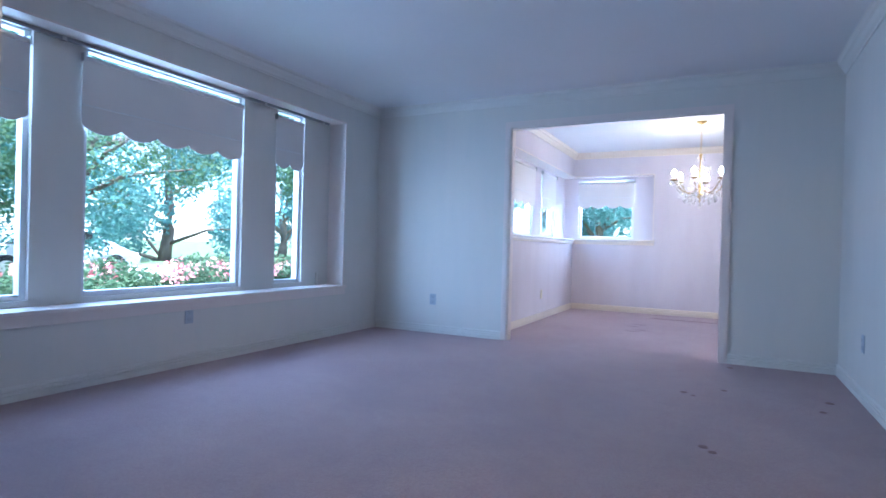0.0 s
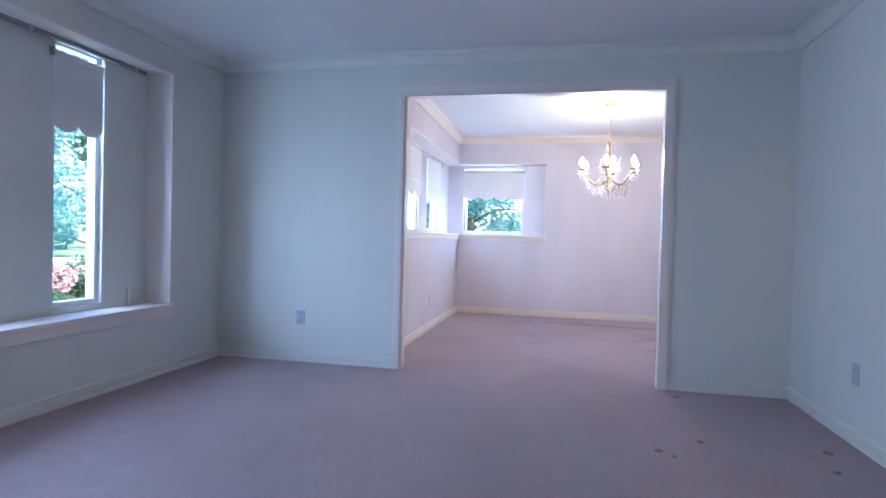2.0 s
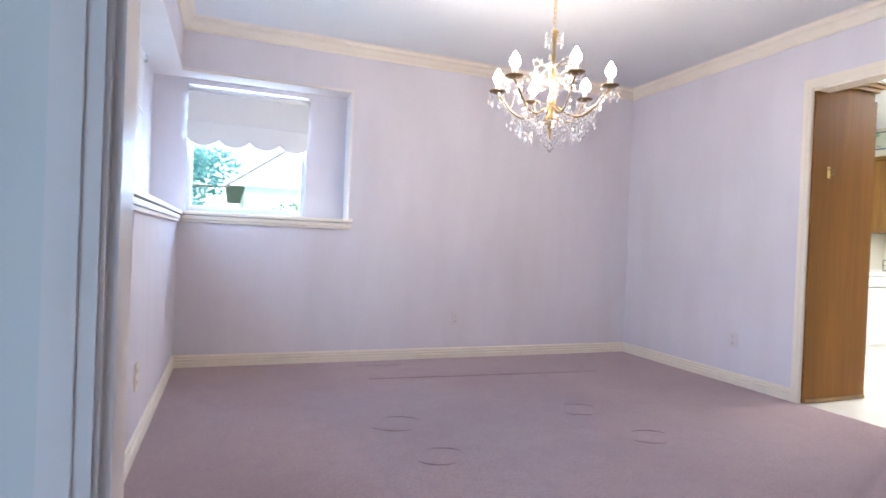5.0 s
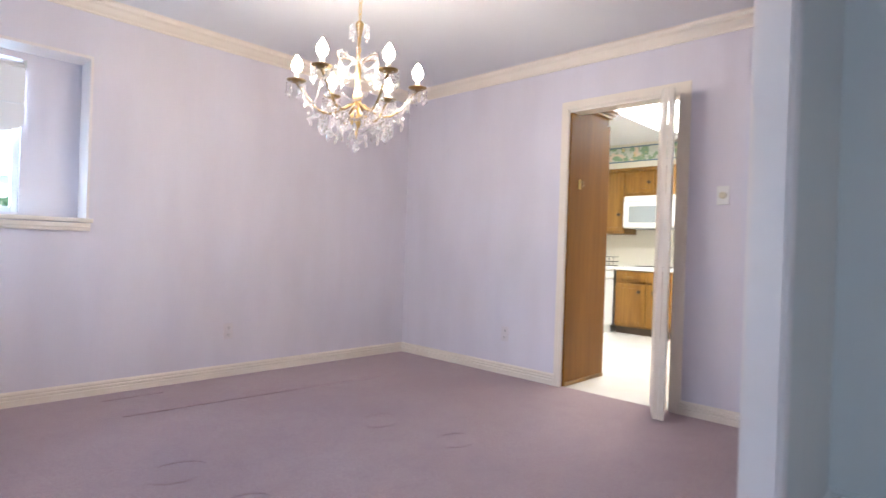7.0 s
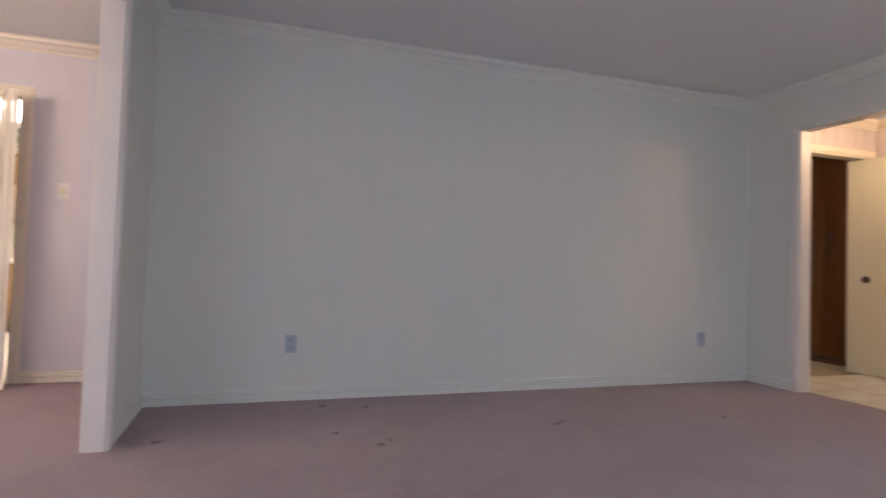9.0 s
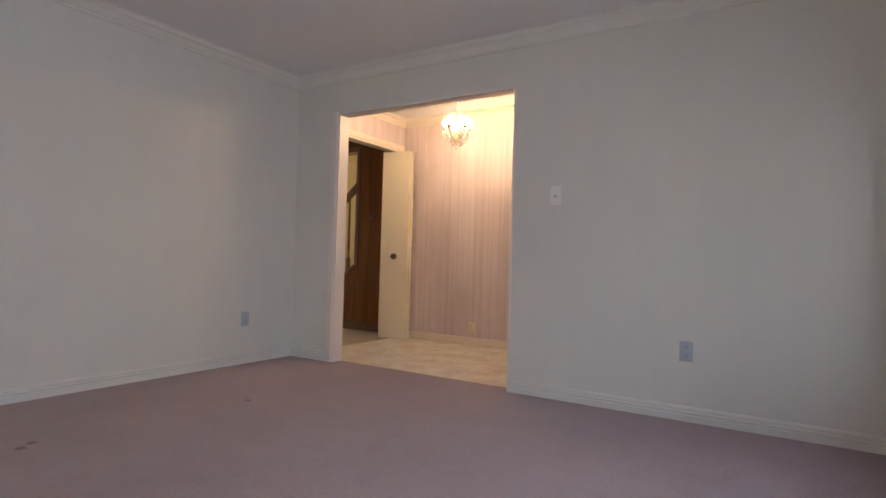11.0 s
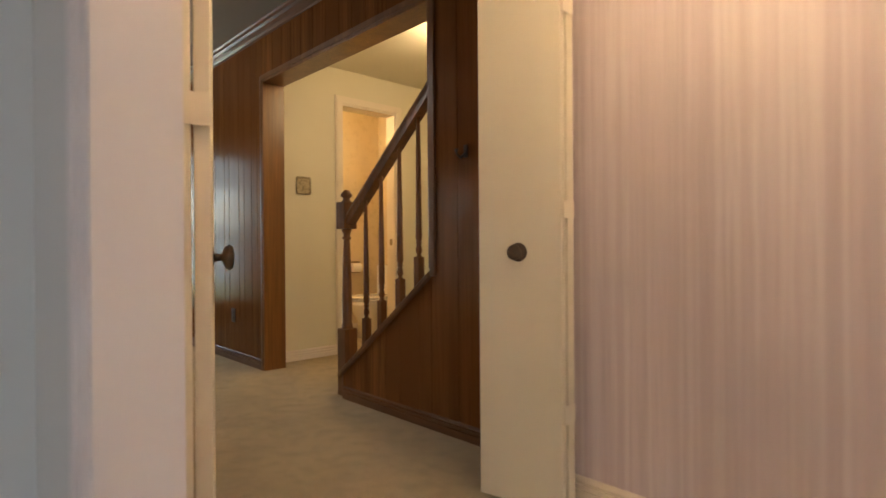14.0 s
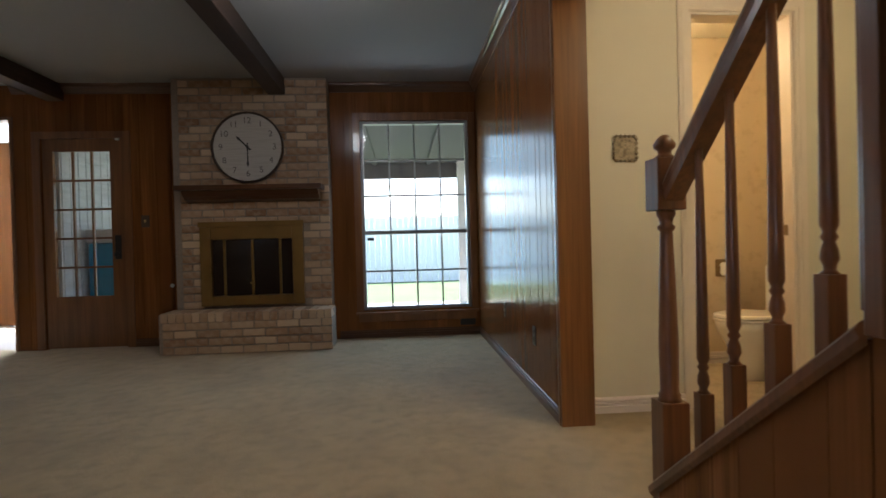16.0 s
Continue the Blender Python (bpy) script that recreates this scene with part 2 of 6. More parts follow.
PLAQUE = material("pewter_plaque", (0.4, 0.34, 0.24), 0.5, 0.4, mix=[((50, 50, 50), 4, 0.4, 0.65, (0.16, 0.13, 0.09), 0.8)], bump=[((90, 90, 90), 3, 0.9, 0.006)])
CANDLE = material("ivory_candle_sleeve", (0.8, 0.74, 0.6), 0.45)
BULB = emitter("warm_bulb", (1.0, 0.84, 0.66), 55.0)
BULB_FOYER = emitter("amber_bulb", (1.0, 0.79, 0.52), 68.0)
TUBE = emitter("fluorescent_panel", (1.0, 0.97, 0.9), 3.2)


def crystal_material():
    m = bpy.data.materials.new("cut_crystal")
    m.use_nodes = True
    b = m.node_tree.nodes["Principled BSDF"]
    b.inputs["Transmission Weight"].default_value = 0.85
    b.inputs["Roughness"].default_value = 0.03
    b.inputs["IOR"].default_value = 1.5
    b.inputs["Base Color"].default_value = (0.97, 0.96, 0.95, 1)
    clear = m.node_tree.nodes.new("ShaderNodeBsdfTransparent")
    mx = m.node_tree.nodes.new("ShaderNodeMixShader")
    mx.inputs["Fac"].default_value = 0.25
    m.node_tree.links.new(b.outputs["BSDF"], mx.inputs[1])
    m.node_tree.links.new(clear.outputs["BSDF"], mx.inputs[2])
    m.node_tree.links.new(mx.outputs["Shader"], m.node_tree.nodes["Material Output"].inputs["Surface"])
    return m


CRYSTAL = crystal_material()


def marble_vinyl():
    """Cream vinyl printed with irregular stones and brown veins."""
    m = material("cream_stone_vinyl", (0.88, 0.84, 0.75), 0.28, mix=[((5, 5, 5), 5, 0.42, 0.62, (0.64, 0.56, 0.42), 0.75), ((28, 28, 28), 4, 0.45, 0.7, (0.78, 0.74, 0.64), 0.6)])
    nt = m.node_tree
    b = nt.nodes["Principled BSDF"]
    was = b.inputs["Base Color"].links[0].from_socket
    co = nt.nodes.new("ShaderNodeTexCoord")
    warp = nt.nodes.new("ShaderNodeTexNoise")
    warp.inputs["Scale"].default_value = 5.0
    warp.inputs["Detail"].default_value = 4
    nt.links.new(co.outputs["Object"], warp.inputs["Vector"])
    add = nt.nodes.new("ShaderNodeVectorMath")
    add.operation = "MULTIPLY_ADD"
    add.inputs[1].default_value = (0.45, 0.45, 0.0)
    nt.links.new(warp.outputs["Color"], add.inputs[0])
    nt.links.new(co.outputs["Object"], add.inputs[2])
    vo = nt.nodes.new("ShaderNodeTexVoronoi")
    vo.feature = "DISTANCE_TO_EDGE"
    vo.inputs["Scale"].default_value = 5.5
    nt.links.new(add.outputs["Vector"], vo.inputs["Vector"])
    r = nt.nodes.new("ShaderNodeMapRange")
    r.inputs["From Max"].default_value = 0.1
    r.inputs["To Min"].default_value, r.inputs["To Max"].default_value = 0.24, 0.0
    nt.links.new(vo.outputs["Distance"], r.inputs["Value"])
    x = nt.nodes.new("ShaderNodeMix")
    x.data_type = "RGBA"
    nt.links.new(r.outputs["Result"], x.inputs["Factor"])
    nt.links.new(was, x.inputs["A"])
    x.inputs["B"].default_value = (0.42, 0.33, 0.19, 1)
    nt.links.new(x.outputs["Result"], b.inputs["Base Color"])
    return m


VINYL = marble_vinyl()
for m in (CARPET, CARPET_BEIGE):
    m.node_tree.nodes["Principled BSDF"].inputs["Sheen Weight"].default_value = 0.25
GILT = material("gilt_metal", (0.52, 0.36, 0.16), 0.3, 1.0, mix=[((50, 50, 50), 3, 0.45, 0.75, (0.42, 0.25, 0.08), 0.6)])
ANTIQUE_GOLD = material("antique_gold_metal", (0.3, 0.2, 0.09), 0.35, 1.0, mix=[((50, 50, 50), 3, 0.45, 0.75, (0.16, 0.1, 0.05), 0.7)])
PLASTIC_LAVENDER = material("painted_over_plastic", (0.66, 0.6, 0.62), 0.5, mix=[((8, 8, 8), 2, 0.45, 0.8, (0.6, 0.54, 0.56), 0.3)])
GREY_BOARD = material("weathered_grey_boards", (0.6, 0.62, 0.63), 0.85, mix=[((3, 3, 25), 4, 0.4, 0.7, (0.46, 0.47, 0.48), 0.7)], bump=[((10, 10, 80), 3, 0.3, 0.003)])
KITCHEN_VINYL = material("white_kitchen_vinyl", (0.78, 0.76, 0.72), 0.25, mix=[((3, 3, 3), 4, 0.4, 0.7, (0.7, 0.67, 0.6), 0.5)])
LEAF = material("green_leaves", (0.11, 0.2, 0.11), 0.6, spec=0.3, mix=[((1.2, 1.2, 1.2), 3, 0.4, 0.7, (0.14, 0.22, 0.13), 0.8), ((5, 5, 5), 3, 0.4, 0.7, (0.03, 0.07, 0.02), 0.5)])
# Leaf colour carries the cyan, washed-out look of overexposed daylight.
LEAF_BLUE = material("cyan_glare_leaves", (0.12, 0.27, 0.26), 0.7, spec=0.2, mix=[((0.8, 0.8, 0.8), 3, 0.4, 0.7, (0.16, 0.3, 0.27), 0.8)])


def let_light_through(m, amount):
    """Leaves glow a little when light falls on their far side."""
    nt = m.node_tree
    b = nt.nodes["Principled BSDF"]
    tr = nt.nodes.new("ShaderNodeBsdfTranslucent")
    mx = nt.nodes.new("ShaderNodeMixShader")
    mx.inputs["Fac"].default_value = amount
    nt.links.new(b.inputs["Base Color"].links[0].from_socket, tr.inputs["Color"])
    nt.links.new(b.outputs["BSDF"], mx.inputs[1])
    nt.links.new(tr.outputs["BSDF"], mx.inputs[2])
    nt.links.new(mx.outputs["Shader"], nt.nodes["Material Output"].inputs["Surface"])


let_light_through(LEAF, 0.5)
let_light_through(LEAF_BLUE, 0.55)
BARK = material("grey_bark", (0.16, 0.13, 0.1), 0.9, mix=[((8, 8, 2), 4, 0.4, 0.7, (0.09, 0.07, 0.055), 0.8)], bump=[((30, 30, 6), 4, 0.6, 0.02)])
PETAL = material("pink_petals", (0.7, 0.2, 0.22), 0.6, mix=[((3, 3, 3), 2, 0.4, 0.6, (0.8, 0.4, 0.42), 0.8)])
LAWN = material("lawn", (0.11, 0.17, 0.09), 0.9, spec=0.1, mix=[((0.8, 0.8, 0.8), 4, 0.4, 0.7, (0.16, 0.2, 0.12), 0.8), ((60, 60, 60), 2, 0.4, 0.7, (0.05, 0.09, 0.02), 0.5)])
CONCRETE = material("pale_concrete", (0.42, 0.41, 0.38), 0.9, mix=[((2, 2, 2), 4, 0.4, 0.7, (0.34, 0.33, 0.3), 0.6)], bump=[((60, 60, 60), 3, 0.2, 0.003)])
CAR_PAINT = material("white_car_paint", (0.75, 0.76, 0.77), 0.2, coat=0.6)
TYRE = material("black_tyre", (0.02, 0.02, 0.02), 0.8)
SIDING = material("white_house_siding", (0.72, 0.73, 0.72), 0.6, mix=[((1.5, 1.5, 1.5), 3, 0.4, 0.7, (0.64, 0.65, 0.63), 0.5)])
SHINGLE = material("grey_shingles", (0.16, 0.15, 0.15), 0.9, mix=[((5, 5, 5), 3, 0.4, 0.7, (0.1, 0.1, 0.1), 0.7)])


# ---- building blocks ----
def root_matrix(ob):
    m = Matrix()
    while ob:
        m = ob.matrix_basis @ m
        ob = ob.parent
    return m


def part(name, bm, mat, parent=None, label="", smooth=False):
    """One mesh object from a bmesh in world coordinates, under a thing or a part."""
    me = bpy.data.meshes.new(name)
    bmesh.ops.recalc_face_normals(bm, faces=bm.faces)
    bm.to_mesh(me)
    bm.free()
    if parent:
        me.transform(root_matrix(parent).inverted())
    me.materials.append(mat)
    if smooth:
        me.shade_smooth()
    ob = new(name, me)
    ob.parent = parent
    if label:
        ob["label"] = label
    return ob


def thing(name, at, label, category, group="", kind=""):
    ob = new(name)
    ob.empty_display_size = 0.1
    ob.matrix_basis = Matrix.Translation(at)
    return tagged(ob, label, category, group, kind)


def box(bm, x0, x1, y0, y1, z0, z1, bevel=0.0):
    made = bmesh.ops.create_cube(bm, size=1.0, matrix=Matrix.Translation(((x0 + x1) / 2, (y0 + y1) / 2, (z0 + z1) / 2)) @ Matrix.Diagonal((abs(x1 - x0), abs(y1 - y0), abs(z1 - z0), 1)))
    if bevel:
        edges = {e for v in made["verts"] for e in v.link_edges}
        bmesh.ops.bevel(bm, geom=list(edges), offset=bevel, segments=2, affect="EDGES", profile=0.6)
    return bm


def boxes(*rows, bevel=0.0):
    bm = bmesh.new()
    for r in rows:
        box(bm, *r, bevel=bevel)
    return bm


def lathe(profile, at=(0, 0, 0), segs=20, bm=None, axis="z"):
    """A turned shape from (radius, height) pairs."""
    bm = bm or bmesh.new()
    rings = []
    for r, h in profile:
        ring = []
        for k in range(segs):
            a = 2 * math.pi * k / segs
            p = (r * math.cos(a), r * math.sin(a), h)
            if axis == "x":
                p = (h, p[0], p[1])
            elif axis == "y":
                p = (p[0], h, p[1])
            ring.append(bm.verts.new((p[0] + at[0], p[1] + at[1], p[2] + at[2])))
        rings.append(ring)
    for a, b in zip(rings, rings[1:]):
        for k in range(segs):
            bm.faces.new((a[k], a[(k + 1) % segs], b[(k + 1) % segs], b[k]))
    bm.faces.new(rings[0])
    bm.faces.new(rings[-1])
    return bm


def sweep(outline, places, bm=None, cap=True):
    """Joins copies of a flat outline: places are functions or matrices that set each copy."""
    bm = bm or bmesh.new()
    rings = [[bm.verts.new(m @ Vector((u, v, 0))) for u, v in outline] for m in places]
    n = len(outline)
    for a, b in zip(rings, rings[1:]):
        for k in range(n):
            bm.faces.new((a[k], a[(k + 1) % n], b[(k + 1) % n], b[k]))
    if cap:
        bm.faces.new(rings[0])
        bm.faces.new(rings[-1])
    return bm


def tube(points, radius, segs=8, bm=None):
    """A round rod through points; radius is a number or one for each point."""
    pts = [Vector(p) for p in points]
    ring = [(math.cos(2 * math.pi * k / segs), math.sin(2 * math.pi * k / segs)) for k in range(segs)]
    mats = []
    for i, p in enumerate(pts):
        d = (pts[min(i + 1, len(pts) - 1)] - pts[max(i - 1, 0)]).normalized()
        r = radius if isinstance(radius, (int, float)) else radius[i]
        mats.append(Matrix.Translation(p) @ d.to_track_quat("Z", "Y").to_matrix().to_4x4() @ Matrix.Diagonal((r, r, 1, 1)))
    return sweep(ring, mats, bm)


def moulding(bm, profile, a, b, out):
    """A moulding from a to b (floor-plan points and z); profile pairs are (away from the wall, up)."""
    a, b, out = Vector(a), Vector(b), Vector((*out, 0)).normalized()
    rings = [[bm.verts.new(p + out * u + Vector((0, 0, v))) for u, v in profile] for p in (a, b)]
    n = len(profile)
    for k in range(n):
        bm.faces.new((rings[0][k], rings[0][(k + 1) % n], rings[1][(k + 1) % n], rings[1][k]))
    bm.faces.new(rings[0])
    bm.faces.new(rings[1])
    return bm


def wall_grid(bm, axis, face0, face1, u0, u1, z0, z1, holes=()):
    """A wall slab with rectangular openings (u0, u1, z0, z1); axis: the way it is thick."""
    us = sorted({u0, u1, *[h[0] for h in holes], *[h[1] for h in holes]})
    for a, b in zip(us, us[1:]):
        if b <= u0 or a >= u1:
            continue
        cuts = sorted((h[2], h[3]) for h in holes if h[0] < (a + b) / 2 < h[1])
        z = z0
        for c0, c1 in cuts + [(z1, z1)]:
            if c0 - z > 1e-4:
                if axis == "x":
                    box(bm, face0, face1, a, b, z, c0)
                else:
                    box(bm, a, b, face0, face1, z, c0)
            z = c1
    return bm


def structure(name, bm, mat, label, category):
    return tagged(part(name, bm, mat), label, category, kind="structure")


BASE_PROFILE = [(0, 0), (0.015, 0), (0.015, 0.036), (0.008, 0.039), (0.008, 0.042), (0.015, 0.046), (0.015, 0.057), (0.008, 0.06), (0.008, 0.063), (0.012, 0.068), (0.01, 0.078), (0.004, 0.086), (0, 0.086)]
CROWN = [(0, 0), (0.012, 0), (0.016, 0.012), (0.03, 0.028), (0.045, 0.05), (0.062, 0.062), (0.066, 0.08), (0.078, 0.09), (0, 0.09)]
CASING = [(-0.0, 0), (0.012, 0), (0.018, 0.006), (0.016, 0.028), (0.02, 0.034), (0.02, 0.052), (0.014, 0.06), (0, 0.06)]


def casing(bm, axis, face, out, u0, u1, top, width=0.062, sill=0.0):
    """A door casing on a wall face: two uprights and a head, each stepped like a real moulding."""
    d = out
    steps = [(0.0, width, 0.012), (0.006, width - 0.008, 0.017), (0.026, width - 0.02, 0.02)]
    for inner, outer, deep in steps:
        for a, b in ((u0 - outer, u0 - inner), (u1 + inner, u1 + outer)):
            lo, hi = sorted((face, face + d * deep))
            if axis == "x":
                box(bm, lo, hi, a, b, sill, top + inner)
            else:
                box(bm, a, b, lo, hi, sill, top + inner)
        lo, hi = sorted((face, face + d * deep))
        if axis == "x":
            box(bm, lo, hi, u0 - outer, u1 + outer, top + inner, top + outer)
        else:
            box(bm, u0 - outer, u1 + outer, lo, hi, top + inner, top + outer)
    return bm


# ---- plan ----
WX, EX, SY = -3.53, 0.815, -4.735          # living room
DW, DN, DE = -2.165, 3.55, 1.685          # dining room
CEIL, FCEIL = 2.45, 2.61
FS = -6.335                              # foyer's south wall
PY, FE = -6.475, 6.5                     # family room: panelled wall, fireplace wall
HX = 3.7                                # hall's end wall
OPEN = (-1.945, -0.022, 2.137)            # living to dining
FOPEN = (-1.308, 0.325, 2.095)            # living to foyer
KDOOR = (0.98, 1.79, 2.045)               # dining to kitchen
BIFOLD = (-6.262, -4.93, 2.09)            # foyer to family room
CLOSET = (-1.24, -0.612, 2.045)
STAIR = (1.61, 3.52, 2.2)
BATH = (-7.885, -7.28, 2.2)
FWIN = (-6.385, -5.27, 0.285, 2.23)
FDOOR = (-2.93, -2.15, 2.08)
PASS = (-1.9, -0.7, 2.3)

# ---- floors ----
structure("floor_living", boxes((WX - 0.3, EX, SY - 0.1, 0.15, -0.05, 0.0), (-2.5, DE + 0.02, 0.15, DN + 0.3, -0.05, 0.0)), CARPET, "mauve pink wall-to-wall carpet, worn and dented", "carpet")
structure("floor_foyer", boxes((-2.5, 0.835, FS - 0.12, SY - 0.1, -0.05, -0.002)), VINYL, "cream stone-patterned vinyl floor", "floor")
structure("floor_family", boxes((0.835, FE + 0.1, PY - 0.15, 0.0, -0.05, 0.0), (0.93, HX + 0.1, -8.5, PY - 0.15, -0.05, 0.0)), CARPET_BEIGE, "beige wall-to-wall carpet with worn patches", "carpet")
structure("floor_kitchen", boxes((DE + 0.02, 5.5, 0.0, 3.7, -0.05, -0.001)), KITCHEN_VINYL, "white kitchen vinyl floor", "floor")
structure("floor_bath", boxes((HX + 0.1, 5.6, -8.5, PY - 0.15, -0.05, -0.001)), CARPET_BEIGE, "beige bathroom carpet", "carpet")
structure("floor_breakfast", boxes((FE + 0.1, 9.0, -2.2, 0.0, -0.05, -0.001)), KITCHEN_VINYL, "pale floor of the breakfast corner", "floor")

# ---- ceilings ----
structure("ceiling_living", boxes((WX - 0.32, EX + 0.12, SY - 0.11, 0.15, CEIL, CEIL + 0.1)), CEILING, "white textured ceiling", "ceiling")
structure("ceiling_dining", boxes((DW - 0.32, DE + 0.12, 0.15, DN + 0.32, CEIL, CEIL + 0.1)), CEILING, "white textured ceiling", "ceiling")
structure("ceiling_foyer", boxes((-2.5, EX + 0.12, FS - 0.12, SY - 0.11, CEIL, CEIL + 0.1)), CEILING, "white foyer ceiling", "ceiling")
structure("ceiling_kitchen", boxes((DE + 0.12, 5.5, 0.0, 3.86, CEIL, CEIL + 0.1)), CEILING, "white kitchen ceiling", "ceiling")
structure("ceiling_family", boxes((EX + 0.12, FE + 0.12, PY - 0.15, 0.0, FCEIL, FCEIL + 0.1)), CEILING_FAMILY, "white textured ceiling, greyed for the room's dim light", "ceiling")
structure("ceiling_hall", boxes((EX + 0.12, HX + 0.12, -8.5, PY - 0.15, 2.5, 2.6)), PAINT_HALL, "cream hall ceiling", "ceiling")
structure("ceiling_bath", boxes((HX + 0.12, 5.6, -8.5, PY - 0.15, 2.44, 2.54)), PAINT_HALL, "cream bathroom ceiling", "ceiling")
structure("ceiling_breakfast", boxes((FE + 0.12, 9.0, -2.3, 0.0, 2.44, 2.54)), CEILING, "white breakfast corner ceiling", "ceiling")

# ---- walls ----
LWIN = [(-3.85, -3.45), (-3.14, -1.8), (-1.4, -1.03)]
bm = wall_grid(bmesh.new(), "x", WX - 0.2, WX, SY - 0.11, 0.15, 0, CEIL, [(-4.22, -0.61, 0.5, 2.185)])
wall_grid(bm, "x", WX - 0.32, WX - 0.2, SY - 0.11, 0.15, 0, CEIL, [(a, b, 0.54, 2.165) for a, b in LWIN])
structure("wall_living_west", bm, PAPER, "pale grey papered wall with deep window recess", "wall")
structure("wall_living_north", wall_grid(bmesh.new(), "y", 0, 0.045, WX, EX + 0.12, 0, CEIL, [(OPEN[0], OPEN[1], 0, OPEN[2])]), PAPER, "pale grey papered wall with wide cased opening", "wall")
structure("wall_dining_south", wall_grid(bmesh.new(), "y", 0.045, 0.09, WX, DE + 0.12, 0, CEIL, [(OPEN[0], OPEN[1], 0, OPEN[2])]), PAPER_DINING, "lavender papered wall with wide cased opening", "wall")
structure("wall_living_east", wall_grid(bmesh.new(), "x", EX, EX + 0.06, SY - 0.055, 0, 0, CEIL), PAPER, "pale grey papered wall", "wall")
structure("wall_living_south", wall_grid(bmesh.new(), "y", SY - 0.055, SY, WX, EX, 0, CEIL, [(FOPEN[0], FOPEN[1], 0, FOPEN[2])]), PAPER, "pale grey papered wall with foyer opening", "wall")
structure("wall_foyer_north", wall_grid(bmesh.new(), "y", SY - 0.11, SY - 0.055, -2.5, EX, 0, CEIL, [(FOPEN[0], FOPEN[1], 0, FOPEN[2])]), PAPER_FOYER, "pink striped papered wall", "wall")
structure("wall_foyer_east", wall_grid(bmesh.new(), "x", EX, EX + 0.06, FS - 0.12, SY - 0.055, 0, CEIL, [(BIFOLD[0], BIFOLD[1], 0, BIFOLD[2])]), PAPER_FOYER, "pink striped papered wall with bifold doorway", "wall")
structure("wall_foyer_south", wall_grid(bmesh.new(), "y", FS - 0.12, FS, -2.5, EX, 0, CEIL, [(CLOSET[0], CLOSET[1], 0, CLOSET[2])]), PAPER_FOYER, "pink striped papered wall with closet door", "wall")
structure("wall_foyer_west", boxes((-2.62, -2.5, FS - 0.12, SY - 0.11, 0, CEIL)), PAPER_FOYER, "pink striped papered wall", "wall")
structure("wall_family_west", wall_grid(bmesh.new(), "x", EX + 0.06, EX + 0.12, PY - 0.15, 0, 0, FCEIL, [(BIFOLD[0], BIFOLD[1], 0, BIFOLD[2])]), PANEL, "dark panelled wall", "wall")

DWIN_W = [(1.0, 2.08), (2.45, 3.15)]
DWIN_N = [(-2.13, -1.275)]
bm = wall_grid(bmesh.new(), "x", DW - 0.2, DW, 0.09, DN, 0, CEIL, [(0.55, DN, 1.09, 2.095)])
wall_grid(bm, "x", DW - 0.32, DW - 0.2, 0.09, DN + 0.32, 0, CEIL, [(a, b, 1.12, 2.04) for a, b in DWIN_W])
structure("wall_dining_west", bm, PAPER_DINING, "lavender papered wall with corner window recess", "wall")
bm = wall_grid(bmesh.new(), "y", DN, DN + 0.2, DW - 0.2, DE, 0, CEIL, [(DW - 0.2, -0.957, 1.09, 2.095)])
wall_grid(bm, "y", DN + 0.2, DN + 0.32, DW - 0.2, DE, 0, CEIL, [(a, b, 1.12, 2.04) for a, b in DWIN_N])
structure("wall_dining_north", bm, PAPER_DINING, "lavender papered wall with corner window recess", "wall")
structure("wall_dining_east", wall_grid(bmesh.new(), "x", DE, DE + 0.06, 0.09, DN + 0.32, 0, CEIL, [(*KDOOR[:2], 0, KDOOR[2])]), PAPER_DINING, "lavender papered wall with kitchen doorway", "wall")
KWALL = material("kitchen_white_paint", (0.78, 0.75, 0.66), 0.5, mix=[((2, 2, 2), 3, 0.4, 0.8, (0.72, 0.68, 0.58), 0.4)])
structure("wall_kitchen_west", wall_grid(bmesh.new(), "x", DE + 0.06, DE + 0.12, 0.0, DN + 0.32, 0, CEIL, [(*KDOOR[:2], 0, KDOOR[2])]), KWALL, "white kitchen wall", "wall")
structure("wall_kitchen_east", boxes((5.38, 5.5, 0.0, 3.7, 0, CEIL)), KWALL, "white kitchen wall with backsplash", "wall")
structure("wall_kitchen_north", boxes((DE + 0.12, 5.5, 3.55, 3.7, 0, CEIL)), KWALL, "white kitchen wall", "wall")
structure("wall_kitchen_south", boxes((DE + 0.12, 9.0, 0.0, 0.12, 0, 2.6)), KWALL, "white kitchen wall", "wall")

structure("wall_family_east", wall_grid(bmesh.new(), "x", FE, FE + 0.12, PY - 0.15, 0, 0, FCEIL,
          [(FWIN[0], FWIN[1], FWIN[2], FWIN[3]), (FDOOR[0], FDOOR[1], 0, FDOOR[2]), (PASS[0], PASS[1], 0, PASS[2])]), PANEL, "dark walnut panelled wall with window and glazed door", "wall")
structure("wall_hall_east", wall_grid(bmesh.new(), "x", HX, HX + 0.12, -8.5, PY - 0.15, 0, 2.6, [(*BATH[:2], 0, BATH[2])]), PAINT_HALL, "cream painted hall wall with bathroom doorway", "wall")
structure("wall_hall_south", boxes((0.93, 5.7, -8.62, -8.5, 0, 2.6)), PAINT_HALL, "cream painted hall wall", "wall")
structure("wall_hall_west", boxes((0.81, 0.93, -8.5, PY - 0.15, 0, 2.6)), PAINT_HALL, "cream painted stair wall", "wall")
structure("wall_bath_east", boxes((4.75, 4.87, -8.5, PY - 0.15, 0, 2.5)), PAPER_BATH, "tan papered bathroom wall", "wall")
